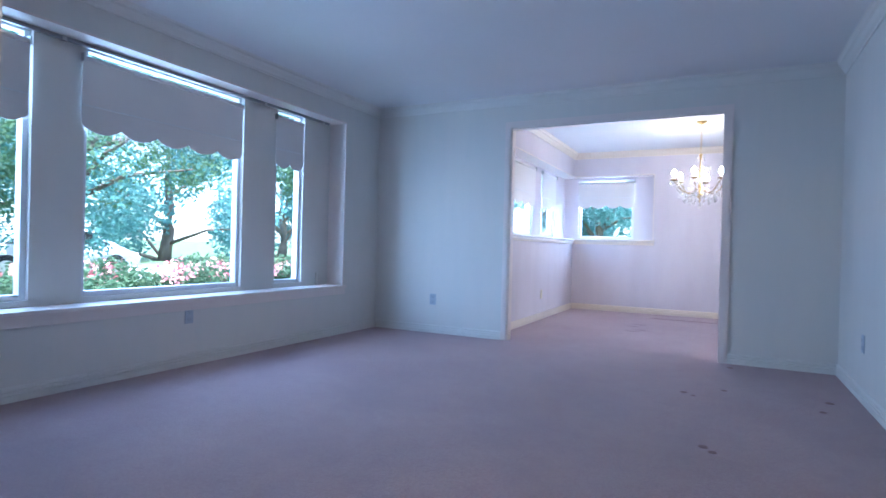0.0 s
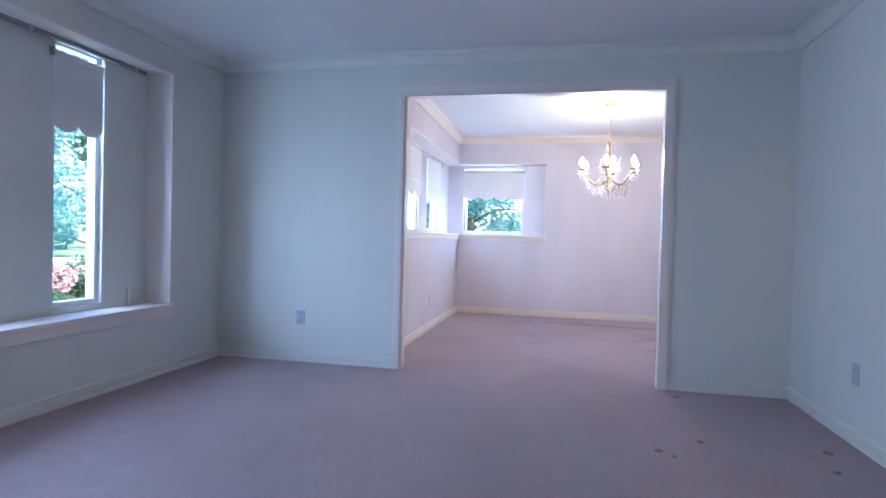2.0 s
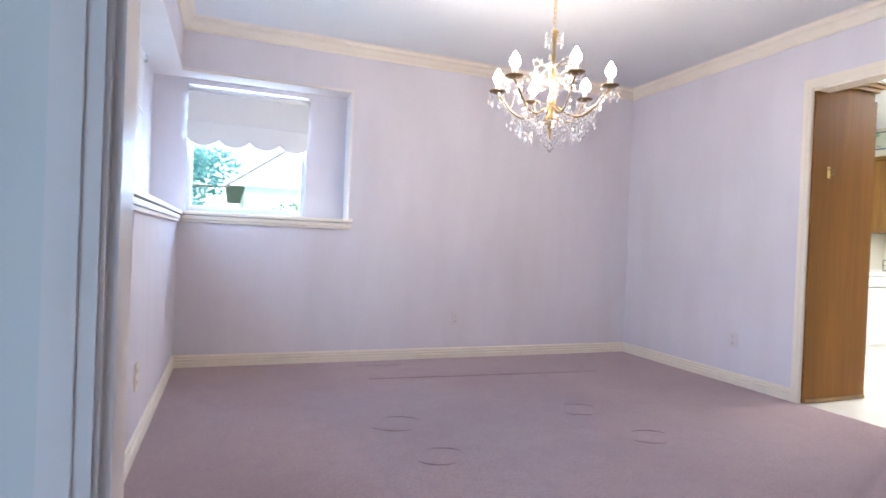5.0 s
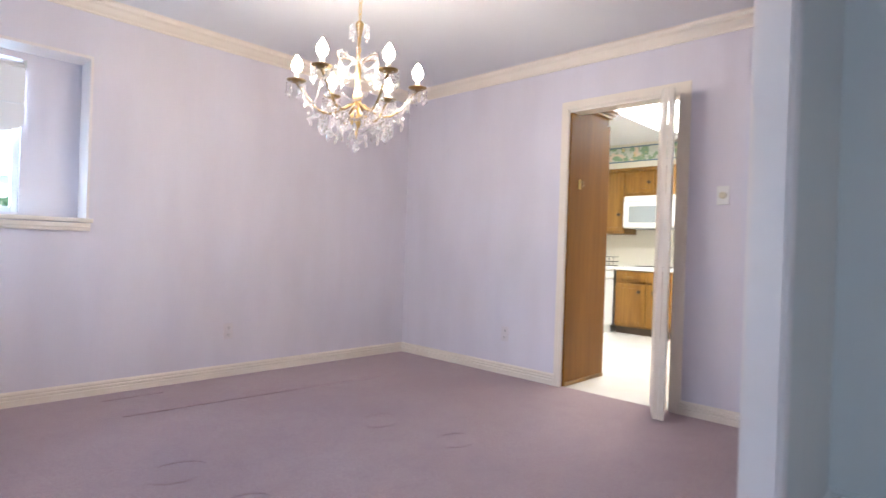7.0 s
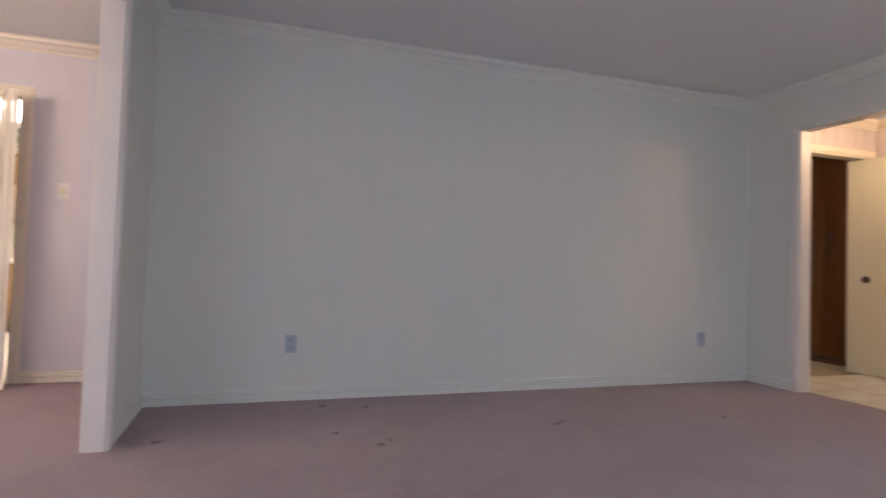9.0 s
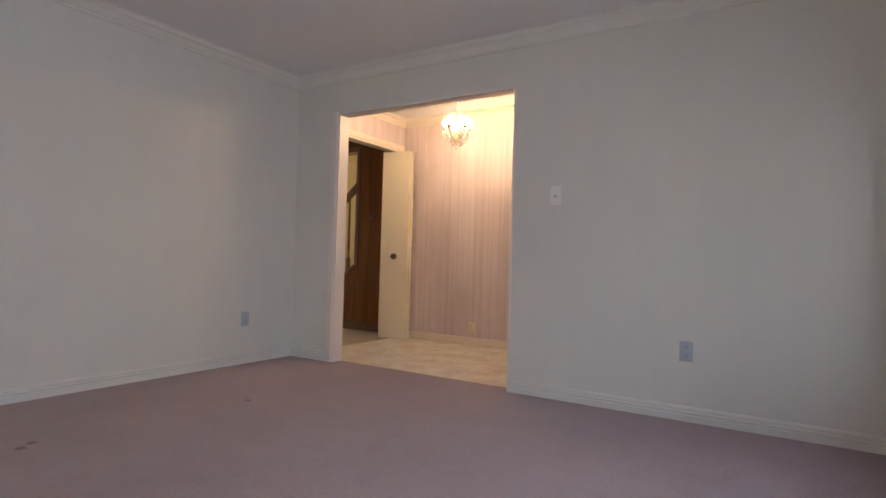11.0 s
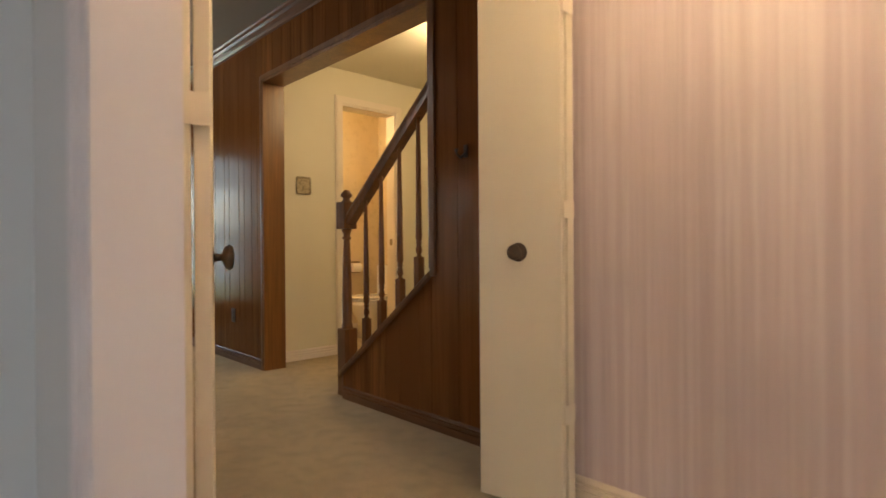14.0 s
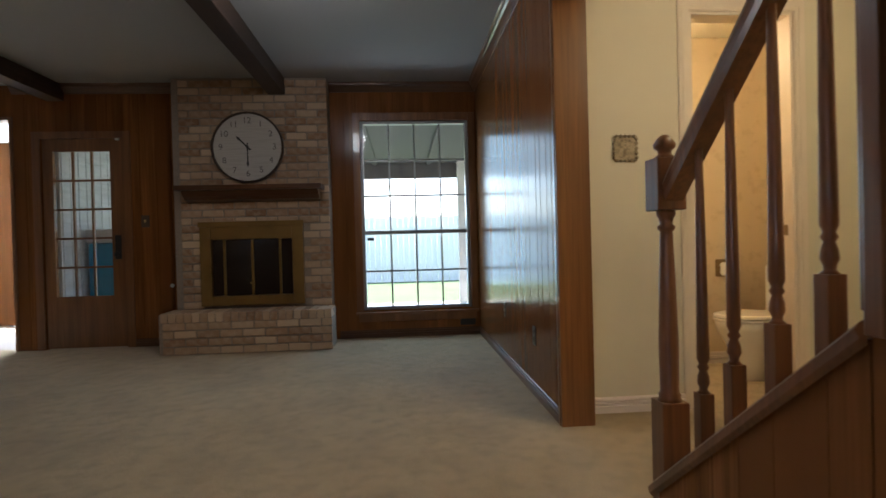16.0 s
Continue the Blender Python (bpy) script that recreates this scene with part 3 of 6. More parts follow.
structure("wall_bath_north", boxes((HX + 0.12, 4.75, PY - 0.19, PY - 0.15, 0, 2.5)), PAPER_BATH, "tan papered bathroom wall", "wall")
structure("wall_bath_south", boxes((HX + 0.12, 4.75, -8.5, -8.46, 0, 2.5)), PAPER_BATH, "tan papered bathroom wall", "wall")
structure("wall_breakfast_east", wall_grid(bmesh.new(), "x", 8.6, 8.72, -2.3, 0, 0, 2.5, [(-1.95, -0.5, 0.95, 2.1)]), PANEL, "panelled wall below a wide window", "wall")
structure("wall_breakfast_south", boxes((FE + 0.12, 8.6, -2.25, -2.15, 0, 2.5)), SIDING, "pale board side wall", "wall")

# panelled stair wall: header, posts and the sloping knee wall
bm = wall_grid(bmesh.new(), "y", PY - 0.15, PY, EX + 0.12, FE, 0, FCEIL, [(STAIR[0], STAIR[1], 0, STAIR[2])])
structure("wall_family_south", bm, PANEL, "dark walnut panelled wall with stair opening", "wall")


# ---- trim of the rooms ----
def base_run(name, mat, rows, label):
    bm = bmesh.new()
    for a, b, out in rows:
        moulding(bm, BASE_PROFILE, (*a, 0), (*b, 0), out)
    return structure(name, bm, mat, label, "baseboard")


def crown_run(name, mat, rows, label, top=CEIL):
    bm = bmesh.new()
    for a, b, out in rows:
        moulding(bm, CROWN, (*a, top - 0.09), (*b, top - 0.09), out)
    return structure(name, bm, mat, label, "crown moulding")


cw = 0.062
base_run("baseboard_living", TRIM_LIVING, [((WX, SY), (WX, 0), (1, 0)), ((WX, 0), (OPEN[0] - cw, 0), (0, -1)), ((OPEN[1] + cw, 0), (EX, 0), (0, -1)),
         ((EX, 0), (EX, SY), (-1, 0)), ((EX, SY), (FOPEN[1] + cw, SY), (0, 1)), ((FOPEN[0], SY), (WX, SY), (0, 1))], "white moulded baseboard")
base_run("baseboard_dining", TRIM_CREAM, [((DW, 0.09), (DW, DN), (1, 0)), ((DW, DN), (DE, DN), (0, -1)), ((DE, DN), (DE, KDOOR[1] + cw), (-1, 0)),
         ((DE, KDOOR[0] - cw), (DE, 0.09), (-1, 0)), ((DE, 0.09), (OPEN[1] + cw, 0.09), (0, 1))], "cream moulded baseboard")
base_run("baseboard_foyer", TRIM_CREAM, [((EX, FS), (CLOSET[1] + cw, FS), (0, 1)), ((CLOSET[0] - cw, FS), (-2.5, FS), (0, 1)), ((FOPEN[1] + cw, SY - 0.11), (EX, SY - 0.11), (0, -1))], "cream moulded baseboard")
base_run("baseboard_hall", TRIM, [((HX, PY - 0.15), (HX, BATH[1] + cw), (-1, 0)), ((HX, BATH[0] - cw), (HX, -8.5), (-1, 0))], "white moulded baseboard")
base_run("baseboard_bath", TRIM, [((4.75, PY - 0.19), (4.75, -8.46), (-1, 0)), ((4.75, -8.46), (HX + 0.12, -8.46), (0, 1))], "white moulded baseboard")
base_run("baseboard_family", PANEL_TRIM_X, [((EX + 0.12, PY), (2.43, PY), (0, 1)), ((STAIR[1], PY), (FE, PY), (0, 1))], "dark wooden baseboard")
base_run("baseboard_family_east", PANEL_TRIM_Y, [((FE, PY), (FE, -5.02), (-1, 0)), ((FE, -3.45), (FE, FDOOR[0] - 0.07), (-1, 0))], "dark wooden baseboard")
crown_run("trim_crown_living", TRIM_LIVING, [((WX, SY), (WX, 0), (1, 0)), ((WX, 0), (EX, 0), (0, -1)), ((EX, 0), (EX, SY), (-1, 0)), ((EX, SY), (WX, SY), (0, 1))], "white crown moulding")
crown_run("trim_crown_dining", TRIM_CREAM, [((DW, 0.09), (DW, DN), (1, 0)), ((DW, DN), (DE, DN), (0, -1)), ((DE, DN), (DE, 0.09), (-1, 0)), ((DE, 0.09), (DW, 0.09), (0, 1))], "cream crown moulding")
crown_run("trim_crown_foyer", TRIM_CREAM, [((EX, SY - 0.11), (EX, FS), (-1, 0)), ((EX, FS), (-2.5, FS), (0, 1)), ((-2.5, SY - 0.11), (EX, SY - 0.11), (0, -1))], "cream crown moulding")
crown_run("trim_crown_family", PANEL_TRIM_X, [((EX + 0.12, PY), (FE, PY), (0, 1))], "dark wooden crown moulding", FCEIL)
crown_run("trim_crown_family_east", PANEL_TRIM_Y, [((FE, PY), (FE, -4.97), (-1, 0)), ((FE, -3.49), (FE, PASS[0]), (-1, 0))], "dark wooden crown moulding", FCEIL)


def lining(bm, axis, f0, f1, u0, u1, top, deep=0.016):
    """Jamb boards inside a doorway."""
    for a, b, z0, z1 in ((u0, u0 + deep, 0, top), (u1 - deep, u1, 0, top), (u0 + deep, u1 - deep, top - deep, top)):
        if axis == "x":
            box(bm, f0, f1, a, b, z0, z1)
        else:
            box(bm, a, b, f0, f1, z0, z1)
    return bm


bm = casing(bmesh.new(), "y", 0, -1, OPEN[0], OPEN[1], OPEN[2])
casing(bm, "y", 0.09, 1, OPEN[0], OPEN[1], OPEN[2])
lining(bm, "y", -0.002, 0.092, OPEN[0], OPEN[1], OPEN[2], 0.012)
structure("trim_dining_opening", bm, TRIM, "white moulded casing round a wide opening", "casing")
bm = casing(bmesh.new(), "x", DE, -1, KDOOR[0], KDOOR[1], KDOOR[2])
box(bm, DE - 0.002, DE + 0.122, KDOOR[0], KDOOR[0] + 0.016, 0, KDOOR[2])
box(bm, DE - 0.002, DE + 0.122, KDOOR[0] + 0.016, KDOOR[1], KDOOR[2] - 0.016, KDOOR[2])
structure("trim_kitchen_door", bm, TRIM_CREAM, "cream moulded door casing", "casing")
bm = lining(bmesh.new(), "y", SY - 0.112, SY + 0.002, FOPEN[0], FOPEN[1], FOPEN[2], 0.012)
for a, b in ((FOPEN[1], FOPEN[1] + cw),):
    box(bm, a, b, SY, SY + 0.012, 0, FOPEN[2] + 0.012)
    box(bm, a + 0.008, b - 0.02, SY, SY + 0.018, 0, FOPEN[2] + 0.012)
structure("trim_foyer_opening", bm, TRIM, "white jamb boards of the foyer opening", "casing")
bm = casing(bmesh.new(), "x", EX, -1, BIFOLD[0], BIFOLD[1], BIFOLD[2], 0.06)
lining(bm, "x", EX - 0.002, EX + 0.122, BIFOLD[0], BIFOLD[1], BIFOLD[2])
structure("trim_bifold_doorway", bm, TRIM_CREAM, "cream moulded casing of the bifold doorway", "casing")
bm = casing(bmesh.new(), "y", FS, 1, CLOSET[0], CLOSET[1], CLOSET[2], 0.06)
lining(bm, "y", FS - 0.11, FS + 0.002, CLOSET[0], CLOSET[1], CLOSET[2], 0.01)
structure("trim_closet_door", bm, TRIM_CREAM, "cream moulded casing of the closet door", "casing")
bm = casing(bmesh.new(), "x", HX, -1, BATH[0], BATH[1], BATH[2], 0.065)
lining(bm, "x", HX - 0.002, HX + 0.122, BATH[0], BATH[1], BATH[2])
structure("trim_bath_door", bm, TRIM_CREAM, "cream moulded casing of the bathroom doorway", "casing")

# closet behind its door, closed in
structure("wall_closet", boxes((CLOSET[0] - 0.1, CLOSET[1] + 0.1, FS - 0.7, FS - 0.66, 0, CEIL), (CLOSET[0] - 0.14, CLOSET[0] - 0.1, FS - 0.7, FS - 0.12, 0, CEIL), (CLOSET[1] + 0.1, CLOSET[1] + 0.14, FS - 0.7, FS - 0.12, 0, CEIL)), PAPER_FOYER, "plain closet walls", "wall")
structure("floor_closet", boxes((CLOSET[0] - 0.14, CLOSET[1] + 0.14, FS - 0.7, FS - 0.12, -0.05, -0.002)), VINYL, "vinyl closet floor", "floor")
structure("ceiling_closet", boxes((CLOSET[0] - 0.14, CLOSET[1] + 0.14, FS - 0.7, FS - 0.12, CEIL, CEIL + 0.1)), CEILING, "white closet ceiling", "ceiling")


# ---- window furniture ----
def window_unit(name, axis, face, out, u0, u1, z0, z1, label, mat=WHITE_METAL, rail=None):
    """A framed pane in a wall opening. out: +1 or -1, the way to the outside."""
    root = thing(name, ((face, (u0 + u1) / 2, z0) if axis == "x" else ((u0 + u1) / 2, face, z0)), label, "window", kind="structure")
    w, lo, hi = 0.035, min(face + out * 0.03, face + out * 0.09), max(face + out * 0.03, face + out * 0.09)
    bm = bmesh.new()

    def bar(a, b, c, d, f0, f1, bev=0.004):
        if axis == "x":
            box(bm, f0, f1, a, b, c, d, bev)
        else:
            box(bm, a, b, f0, f1, c, d, bev)
    bar(u0, u0 + w, z0, z1, lo, hi)
    bar(u1 - w, u1, z0, z1, lo, hi)
    bar(u0 + w, u1 - w, z0, z0 + w, lo, hi)
    bar(u0 + w, u1 - w, z1 - 0.018, z1, lo, hi)
    if rail:
        bar(u0 + w, u1 - w, rail - 0.015, rail + 0.015, lo, hi)
    part("window_frame", bm, mat, root)
    bm = bmesh.new()
    mid = (lo + hi) / 2
    bar(u0 + w, u1 - w, z0 + w, z1 - 0.018, mid - 0.002, mid + 0.002, 0)
    pane = part("pane", bm, WINDOW_GLASS, root, "clear glass pane")
    pane.visible_shadow = False
    return root


def shade(axis, face, out, u0, u1, top, bottom, scallops, label):
    """A roller shade with a scalloped hem; face: its plane, out: the way into the room."""
    root = thing("roller_shade", ((face, (u0 + u1) / 2, top) if axis == "x" else ((u0 + u1) / 2, face, top)), label, "window shade", "scalloped roller shades")

    def at(u, v, d):
        return (face + out * d, u, v) if axis == "x" else (u, face + out * d, v)
    bm = bmesh.new()
    n = scallops * 16
    rows = []
    for k in range(n + 1):
        u = u0 + (u1 - u0) * k / n
        ph = (k % 16) / 16
        dip = 0.05 * (1 - abs(math.sin(math.pi * ph)) ** 0.75)
        sway = 0.004 * math.sin(k * 0.22)
        rows.append([bm.verts.new(at(u, z, d)) for d in (0.0 + sway, 0.003 + sway) for z in (top, bottom + 0.16, bottom + dip)])
    for a, b in zip(rows, rows[1:]):
        for i, j in ((0, 1), (1, 2), (3, 4), (4, 5), (0, 3), (2, 5)):
            bm.faces.new((a[i], a[j], b[j], b[i]))
    bm.faces.new([rows[0][i] for i in (0, 1, 2, 5, 4, 3)])
    bm.faces.new([rows[-1][i] for i in (0, 1, 2, 5, 4, 3)])
    part("cloth", bm, FABRIC, root)
    bm = bmesh.new()
    a, b = at(u0, bottom + 0.17, 0.001), at(u1, bottom + 0.176, 0.012)
    box(bm, *sorted((a[0], b[0])), *sorted((a[1], b[1])), bottom + 0.17, bottom + 0.176)
    part("hem_slat", bm, WHITE_METAL, root, "thin pale hem slat")
    part("roller", tube([at(u0 + 0.005, top, -0.005), at(u1 - 0.005, top, -0.005)], 0.018, 12), FABRIC, root, smooth=True)
    for u in (u0, u1):
        a, b = at(u - 0.004, 0, -0.03), at(u + 0.004, 0, 0.022)
        part("bracket", boxes((*sorted((a[0], b[0])), *sorted((a[1], b[1])), top - 0.025, top + 0.028)), STEEL, root, "small metal bracket")
    return root


for k, (a, b) in enumerate(LWIN):
    window_unit("window_%d" % (k + 1), "x", WX - 0.2, -1, a, b, 0.54, 2.165, "white framed front window with fixed glass")
    shade("x", WX - 0.185, 1, a - 0.03, b - 0.028, 2.085, (1.6, 1.61, 1.62)[k], (2, 5, 2)[k], "white scalloped roller shade, lowered a third over a front window")
for k, (a, b) in enumerate(DWIN_W):
    window_unit("window_%d" % (k + 4), "x", DW - 0.2, -1, a, b, 1.12, 2.04, "white framed side window of the dining corner")
    shade("x", DW - 0.185, 1, a - 0.02, b + 0.02, 2.02, 1.5, (4, 3)[k], "white scalloped roller shade, half lowered over a dining window")
for a, b in DWIN_N:
    window_unit("window_6", "y", DN + 0.2, 1, a, b, 1.12, 2.04, "white framed end window of the dining corner")
    shade("y", DN + 0.185, -1, a - 0.005, b + 0.01, 2.0, 1.595, 4, "white scalloped roller shade, half lowered over a dining window")

root = thing("drapery_track", (WX - 0.16, -2.45, 2.172), "grey metal drapery track under the window head", "curtain rail")
part("rail", boxes((WX - 0.172, WX - 0.15, -4.2, -0.7, 2.148, 2.172), bevel=0.003), GREY_METAL, root)
for yy in (-4.1, -3.3, -1.6, -0.8):
    part("clip", boxes((WX - 0.178, WX - 0.144, yy - 0.012, yy + 0.012, 2.143, 2.173), bevel=0.003), STEEL, root)
root = thing("window_crank", (WX - 0.19, -0.8, 0.503), "white plastic window handle standing on the sill", "window handle")
part("handle", boxes((WX - 0.2, WX - 0.183, -0.815, -0.79, 0.503, 0.63), bevel=0.004), PLASTIC, root)

# sills and recess trim
bm = boxes((WX - 0.2, WX + 0.03, -4.25, -0.58, 0.476, 0.503), bevel=0.004)
box(bm, WX, WX + 0.014, -4.24, -0.59, 0.41, 0.475, 0.003)
structure("sill_living", bm, TRIM, "white painted window sill with apron", "window sill")
structure("trim_living_recess", boxes((WX - 0.2, WX + 0.003, -0.622, -0.609, 0.504, 2.172), (WX - 0.2, WX + 0.003, -4.22, -0.609, 2.173, 2.188)), TRIM, "white painted recess reveal", "reveal")
bm = boxes((DW - 0.2, DW + 0.035, 0.55, DN + 0.2, 1.075, 1.1), (DW + 0.035, -0.937, DN - 0.035, DN + 0.2, 1.075, 1.1), bevel=0.004)
for a in (0.0, 0.02):
    box(bm, DW, DW + 0.016 + a * 0.5, 0.55, DN - 0.02, 1.022 + a, 1.05 + a, 0.004)
    box(bm, DW + 0.03, -0.947, DN - 0.016 - a * 0.5, DN, 1.022 + a, 1.05 + a, 0.004)
structure("sill_dining", bm, TRIM_CREAM, "cream painted corner window sill with apron", "window sill")
bm = boxes((-0.97, -0.955, DN - 0.003, DN + 0.2, 1.101, 2.08), (DW, -0.955, DN - 0.003, DN + 0.2, 2.081, 2.098), (DW - 0.2, DW + 0.003, 0.55, DN + 0.2, 2.081, 2.098))
structure("trim_dining_recess", bm, TRIM, "white painted recess reveal", "reveal")


# ---- outlets and switches ----
def wall_frame(at, out):
    o = Vector((*out, 0))
    side = Vector((-o.y, o.x, 0))
    return Matrix((((side.x), (o.x), 0, at[0]), ((side.y), (o.y), 0, at[1]), (0, 0, 1, at[2]), (0, 0, 0, 1)))


def outlet(at, out, mat, label):
    root = thing("outlet", at, label, "power outlet", "wall outlets")
    m = wall_frame(at, out)

    def put(name, bm, mt, parent=root):
        bm.transform(m)
        return part(name, bm, mt, parent)
    put("cover_plate", boxes((-0.036, 0.036, 0, 0.006, -0.058, 0.058), bevel=0.003), mat)
    for z in (-0.026, 0.026):
        sock = put("socket", lathe([(0.0165, 0), (0.0165, 0.008), (0.014, 0.009)], (0, 0, z), 16, axis="y"), mat)
        put("slots", boxes((-0.008, -0.0055, 0.008, 0.0096, z - 0.002, z + 0.008), (0.0055, 0.008, 0.008, 0.0096, z - 0.002, z + 0.007), (-0.002, 0.002, 0.008, 0.0096, z - 0.011, z - 0.006)), SLOT, sock)
    put("screw", lathe([(0.003, 0.006), (0.003, 0.0075), (0.001, 0.008)], (0, 0, 0), 8, axis="y"), STEEL)


for at, out, mat, label in [
        ((-2.79, 0, 0.36), (0, -1), PLASTIC_GREY, "blue-grey duplex outlet on the grey wall"),
        ((WX, -2.475, 0.37), (1, 0), PLASTIC_GREY, "blue-grey duplex outlet below the front window"),
        ((EX, -0.87, 0.37), (-1, 0), PLASTIC_GREY, "blue-grey duplex outlet on the long grey wall"),
        ((EX, -4.235, 0.36), (-1, 0), PLASTIC_GREY, "blue-grey duplex outlet on the long grey wall"),
        ((-2.43, SY, 0.4), (0, 1), PLASTIC_GREY, "blue-grey duplex outlet beside the foyer opening"),
        ((-0.04, DN, 0.33), (0, -1), PLASTIC_LAVENDER, "outlet papered in on the lavender wall"),
        ((DE, 2.32, 0.323), (-1, 0), PLASTIC_LAVENDER, "outlet papered in on the lavender wall"),
        ((DW, 1.9, 0.33), (1, 0), PLASTIC_IVORY, "ivory outlet below the dining windows"),
        ((-0.123, FS, 0.185), (0, 1), PLASTIC_IVORY, "ivory outlet on the striped foyer wall"),
        ((4.08, PY + 0.008, 0.375), (0, 1), BRONZE, "dark outlet on the walnut panelling"),
        ((5.04, PY + 0.008, 0.42), (0, 1), BRONZE, "dark outlet on the walnut panelling")]:
    outlet(at, out, mat, label)

root = thing("dimmer_switch", (DE, 0.71, 1.373), "white dimmer switch with a round ivory knob", "light switch")
m = wall_frame((DE, 0.71, 1.373), (-1, 0))
for nm, bm, mt in (("cover_plate", boxes((-0.036, 0.036, 0, 0.006, -0.058, 0.058), bevel=0.003), PLASTIC), ("dial", lathe([(0.021, 0.006), (0.021, 0.016), (0.017, 0.02)], (0, 0, 0), 20, axis="y"), PLASTIC_IVORY)):
    bm.transform(m)
    part(nm, bm, mt, root)
root = thing("thermostat", (-1.622, SY, 1.328), "white wall thermostat with a grey button", "thermostat")
m = wall_frame((-1.622, SY, 1.328), (0, 1))
for nm, bm, mt in (("housing", boxes((-0.036, 0.036, 0, 0.026, -0.062, 0.062), bevel=0.006), PLASTIC), ("button", lathe([(0.012, 0.026), (0.012, 0.031), (0.008, 0.032)], (0, 0, -0.005), 16, axis="y"), STEEL)):
    bm.transform(m)
    part(nm, bm, mt, root)


# ---- doors ----
def knob(parent, at, out, mat, plate=0.03, r=0.028, length=0.055):
    """A round door knob with a back plate."""
    m = wall_frame(at, out)
    bm = lathe([(plate, 0), (plate, 0.004), (plate * 0.6, 0.008), (0.009, 0.01), (0.008, length * 0.5), (r * 0.75, length * 0.6), (r, length * 0.78), (r * 0.85, length * 0.95), (r * 0.3, length), (0.002, length)], (0, 0, 0), 18, axis="y")
    bm.transform(m)
    return part("knob", bm, mat, parent, "round dark metal knob", smooth=True)


def leaf_board(a, b, z0, z1, deep=0.03):
    """A door leaf between two floor-plan points."""
    a, b = Vector((*a, 0)), Vector((*b, 0))
    d = b - a
    m = Matrix.Translation((a + b) / 2) @ Matrix.Rotation(math.atan2(d.y, d.x), 4, "Z")
    bm = boxes((-d.length / 2, d.length / 2, -deep / 2, deep / 2, z0, z1), bevel=0.003)
    bm.transform(m)
    return bm


def bifold(fold, jamb, track, z1, mat, label, knob_at=None, knob_out=None, hinge_z=(0.35, 1.05, 1.75)):
    root = thing("bifold_door", (fold[0], fold[1], 0.012), label, "door", "bifold doors")
    f = Vector(fold)
    j, t = Vector(jamb), Vector(track)
    gap = (t - j).normalized() * 0.018
    one = part("door_leaf", leaf_board(f - gap, j, 0.012, z1), mat, root)
    two = part("door_leaf", leaf_board(f + gap, t, 0.012, z1), mat, root)
    for z in hinge_z:
        d = (f - (j + t) / 2).normalized()
        bm = boxes((-0.0025, 0.0025, -0.032, 0.032, z - 0.03, z + 0.03))
        bm.transform(Matrix.Translation((f.x + d.x * 0.006, f.y + d.y * 0.006, 0)) @ Matrix.Rotation(math.atan2(d.y, d.x), 4, "Z"))
        part("hinge", bm, mat, one, "painted-over fold hinge")
    if knob_at:
        knob(two, knob_at, knob_out, BRONZE, 0.034, 0.028, 0.05)
    bm = tube([(j.x, j.y, z1), (j.x, j.y, z1 + 0.03)], 0.006, 8)
    part("pivot_pin", bm, STEEL, one)
    return root


n1 = Vector((-0.25, 0.97)).normalized()
bifold((0.6, -6.19), (0.9, -6.245), (0.925, -6.108), 2.055, DOOR_PAINT, "folded cream bifold door with a dark knob", (0.765 + n1.x * 0.016, -6.143 + n1.y * 0.016, 0.905), (-0.25, 0.97))
n2 = Vector((-0.41, -0.91)).normalized()
bifold((0.55, -4.94), (0.88, -4.955), (0.89, -5.09), 2.055, DOOR_PAINT, "folded cream bifold door with a dark knob", (0.71 + n2.x * 0.016, -5.011 + n2.y * 0.016, 0.905), (-0.41, -0.91), (0.3, 1.18, 1.8))
bifold((1.4, 0.945), (1.725, 1.047), (1.735, 1.125), 2.01, TRIM_CREAM, "narrow cream bifold door folded beside the kitchen doorway")

root = thing("closet_door", (CLOSET[1], FS - 0.03, 0.015), "plain cream closet door, closed, with a brass knob", "door")
leaf = part("door_leaf", boxes((CLOSET[0] + 0.013, CLOSET[1] - 0.013, FS - 0.045, FS - 0.01, 0.018, CLOSET[2] - 0.013), bevel=0.002), DOOR_PAINT, root)
knob(leaf, (CLOSET[1] - 0.07, FS - 0.01, 0.905), (0, 1), KNOB_METAL, 0.032, 0.027, 0.06)
for z in (0.25, 1.82):
    part("hinge", lathe([(0.006, z - 0.045), (0.006, z + 0.045)], (CLOSET[0] + 0.012, FS - 0.004, 0), 8), TRIM_CREAM, leaf, "painted-over hinge barrel")
part("strike_plate", boxes((CLOSET[1] - 0.012, CLOSET[1] - 0.009, FS - 0.012, FS + 0.002, 0.875, 0.935)), BRASS, root)


# ---- chandeliers ----
def bead_mesh(bm, at, r, long=1.0, segs=6):
    lathe([(r * 0.15, r * long), (r * 0.8, r * long * 0.45), (r, 0), (r * 0.8, -r * long * 0.45), (r * 0.12, -r * long)], at, segs, bm)


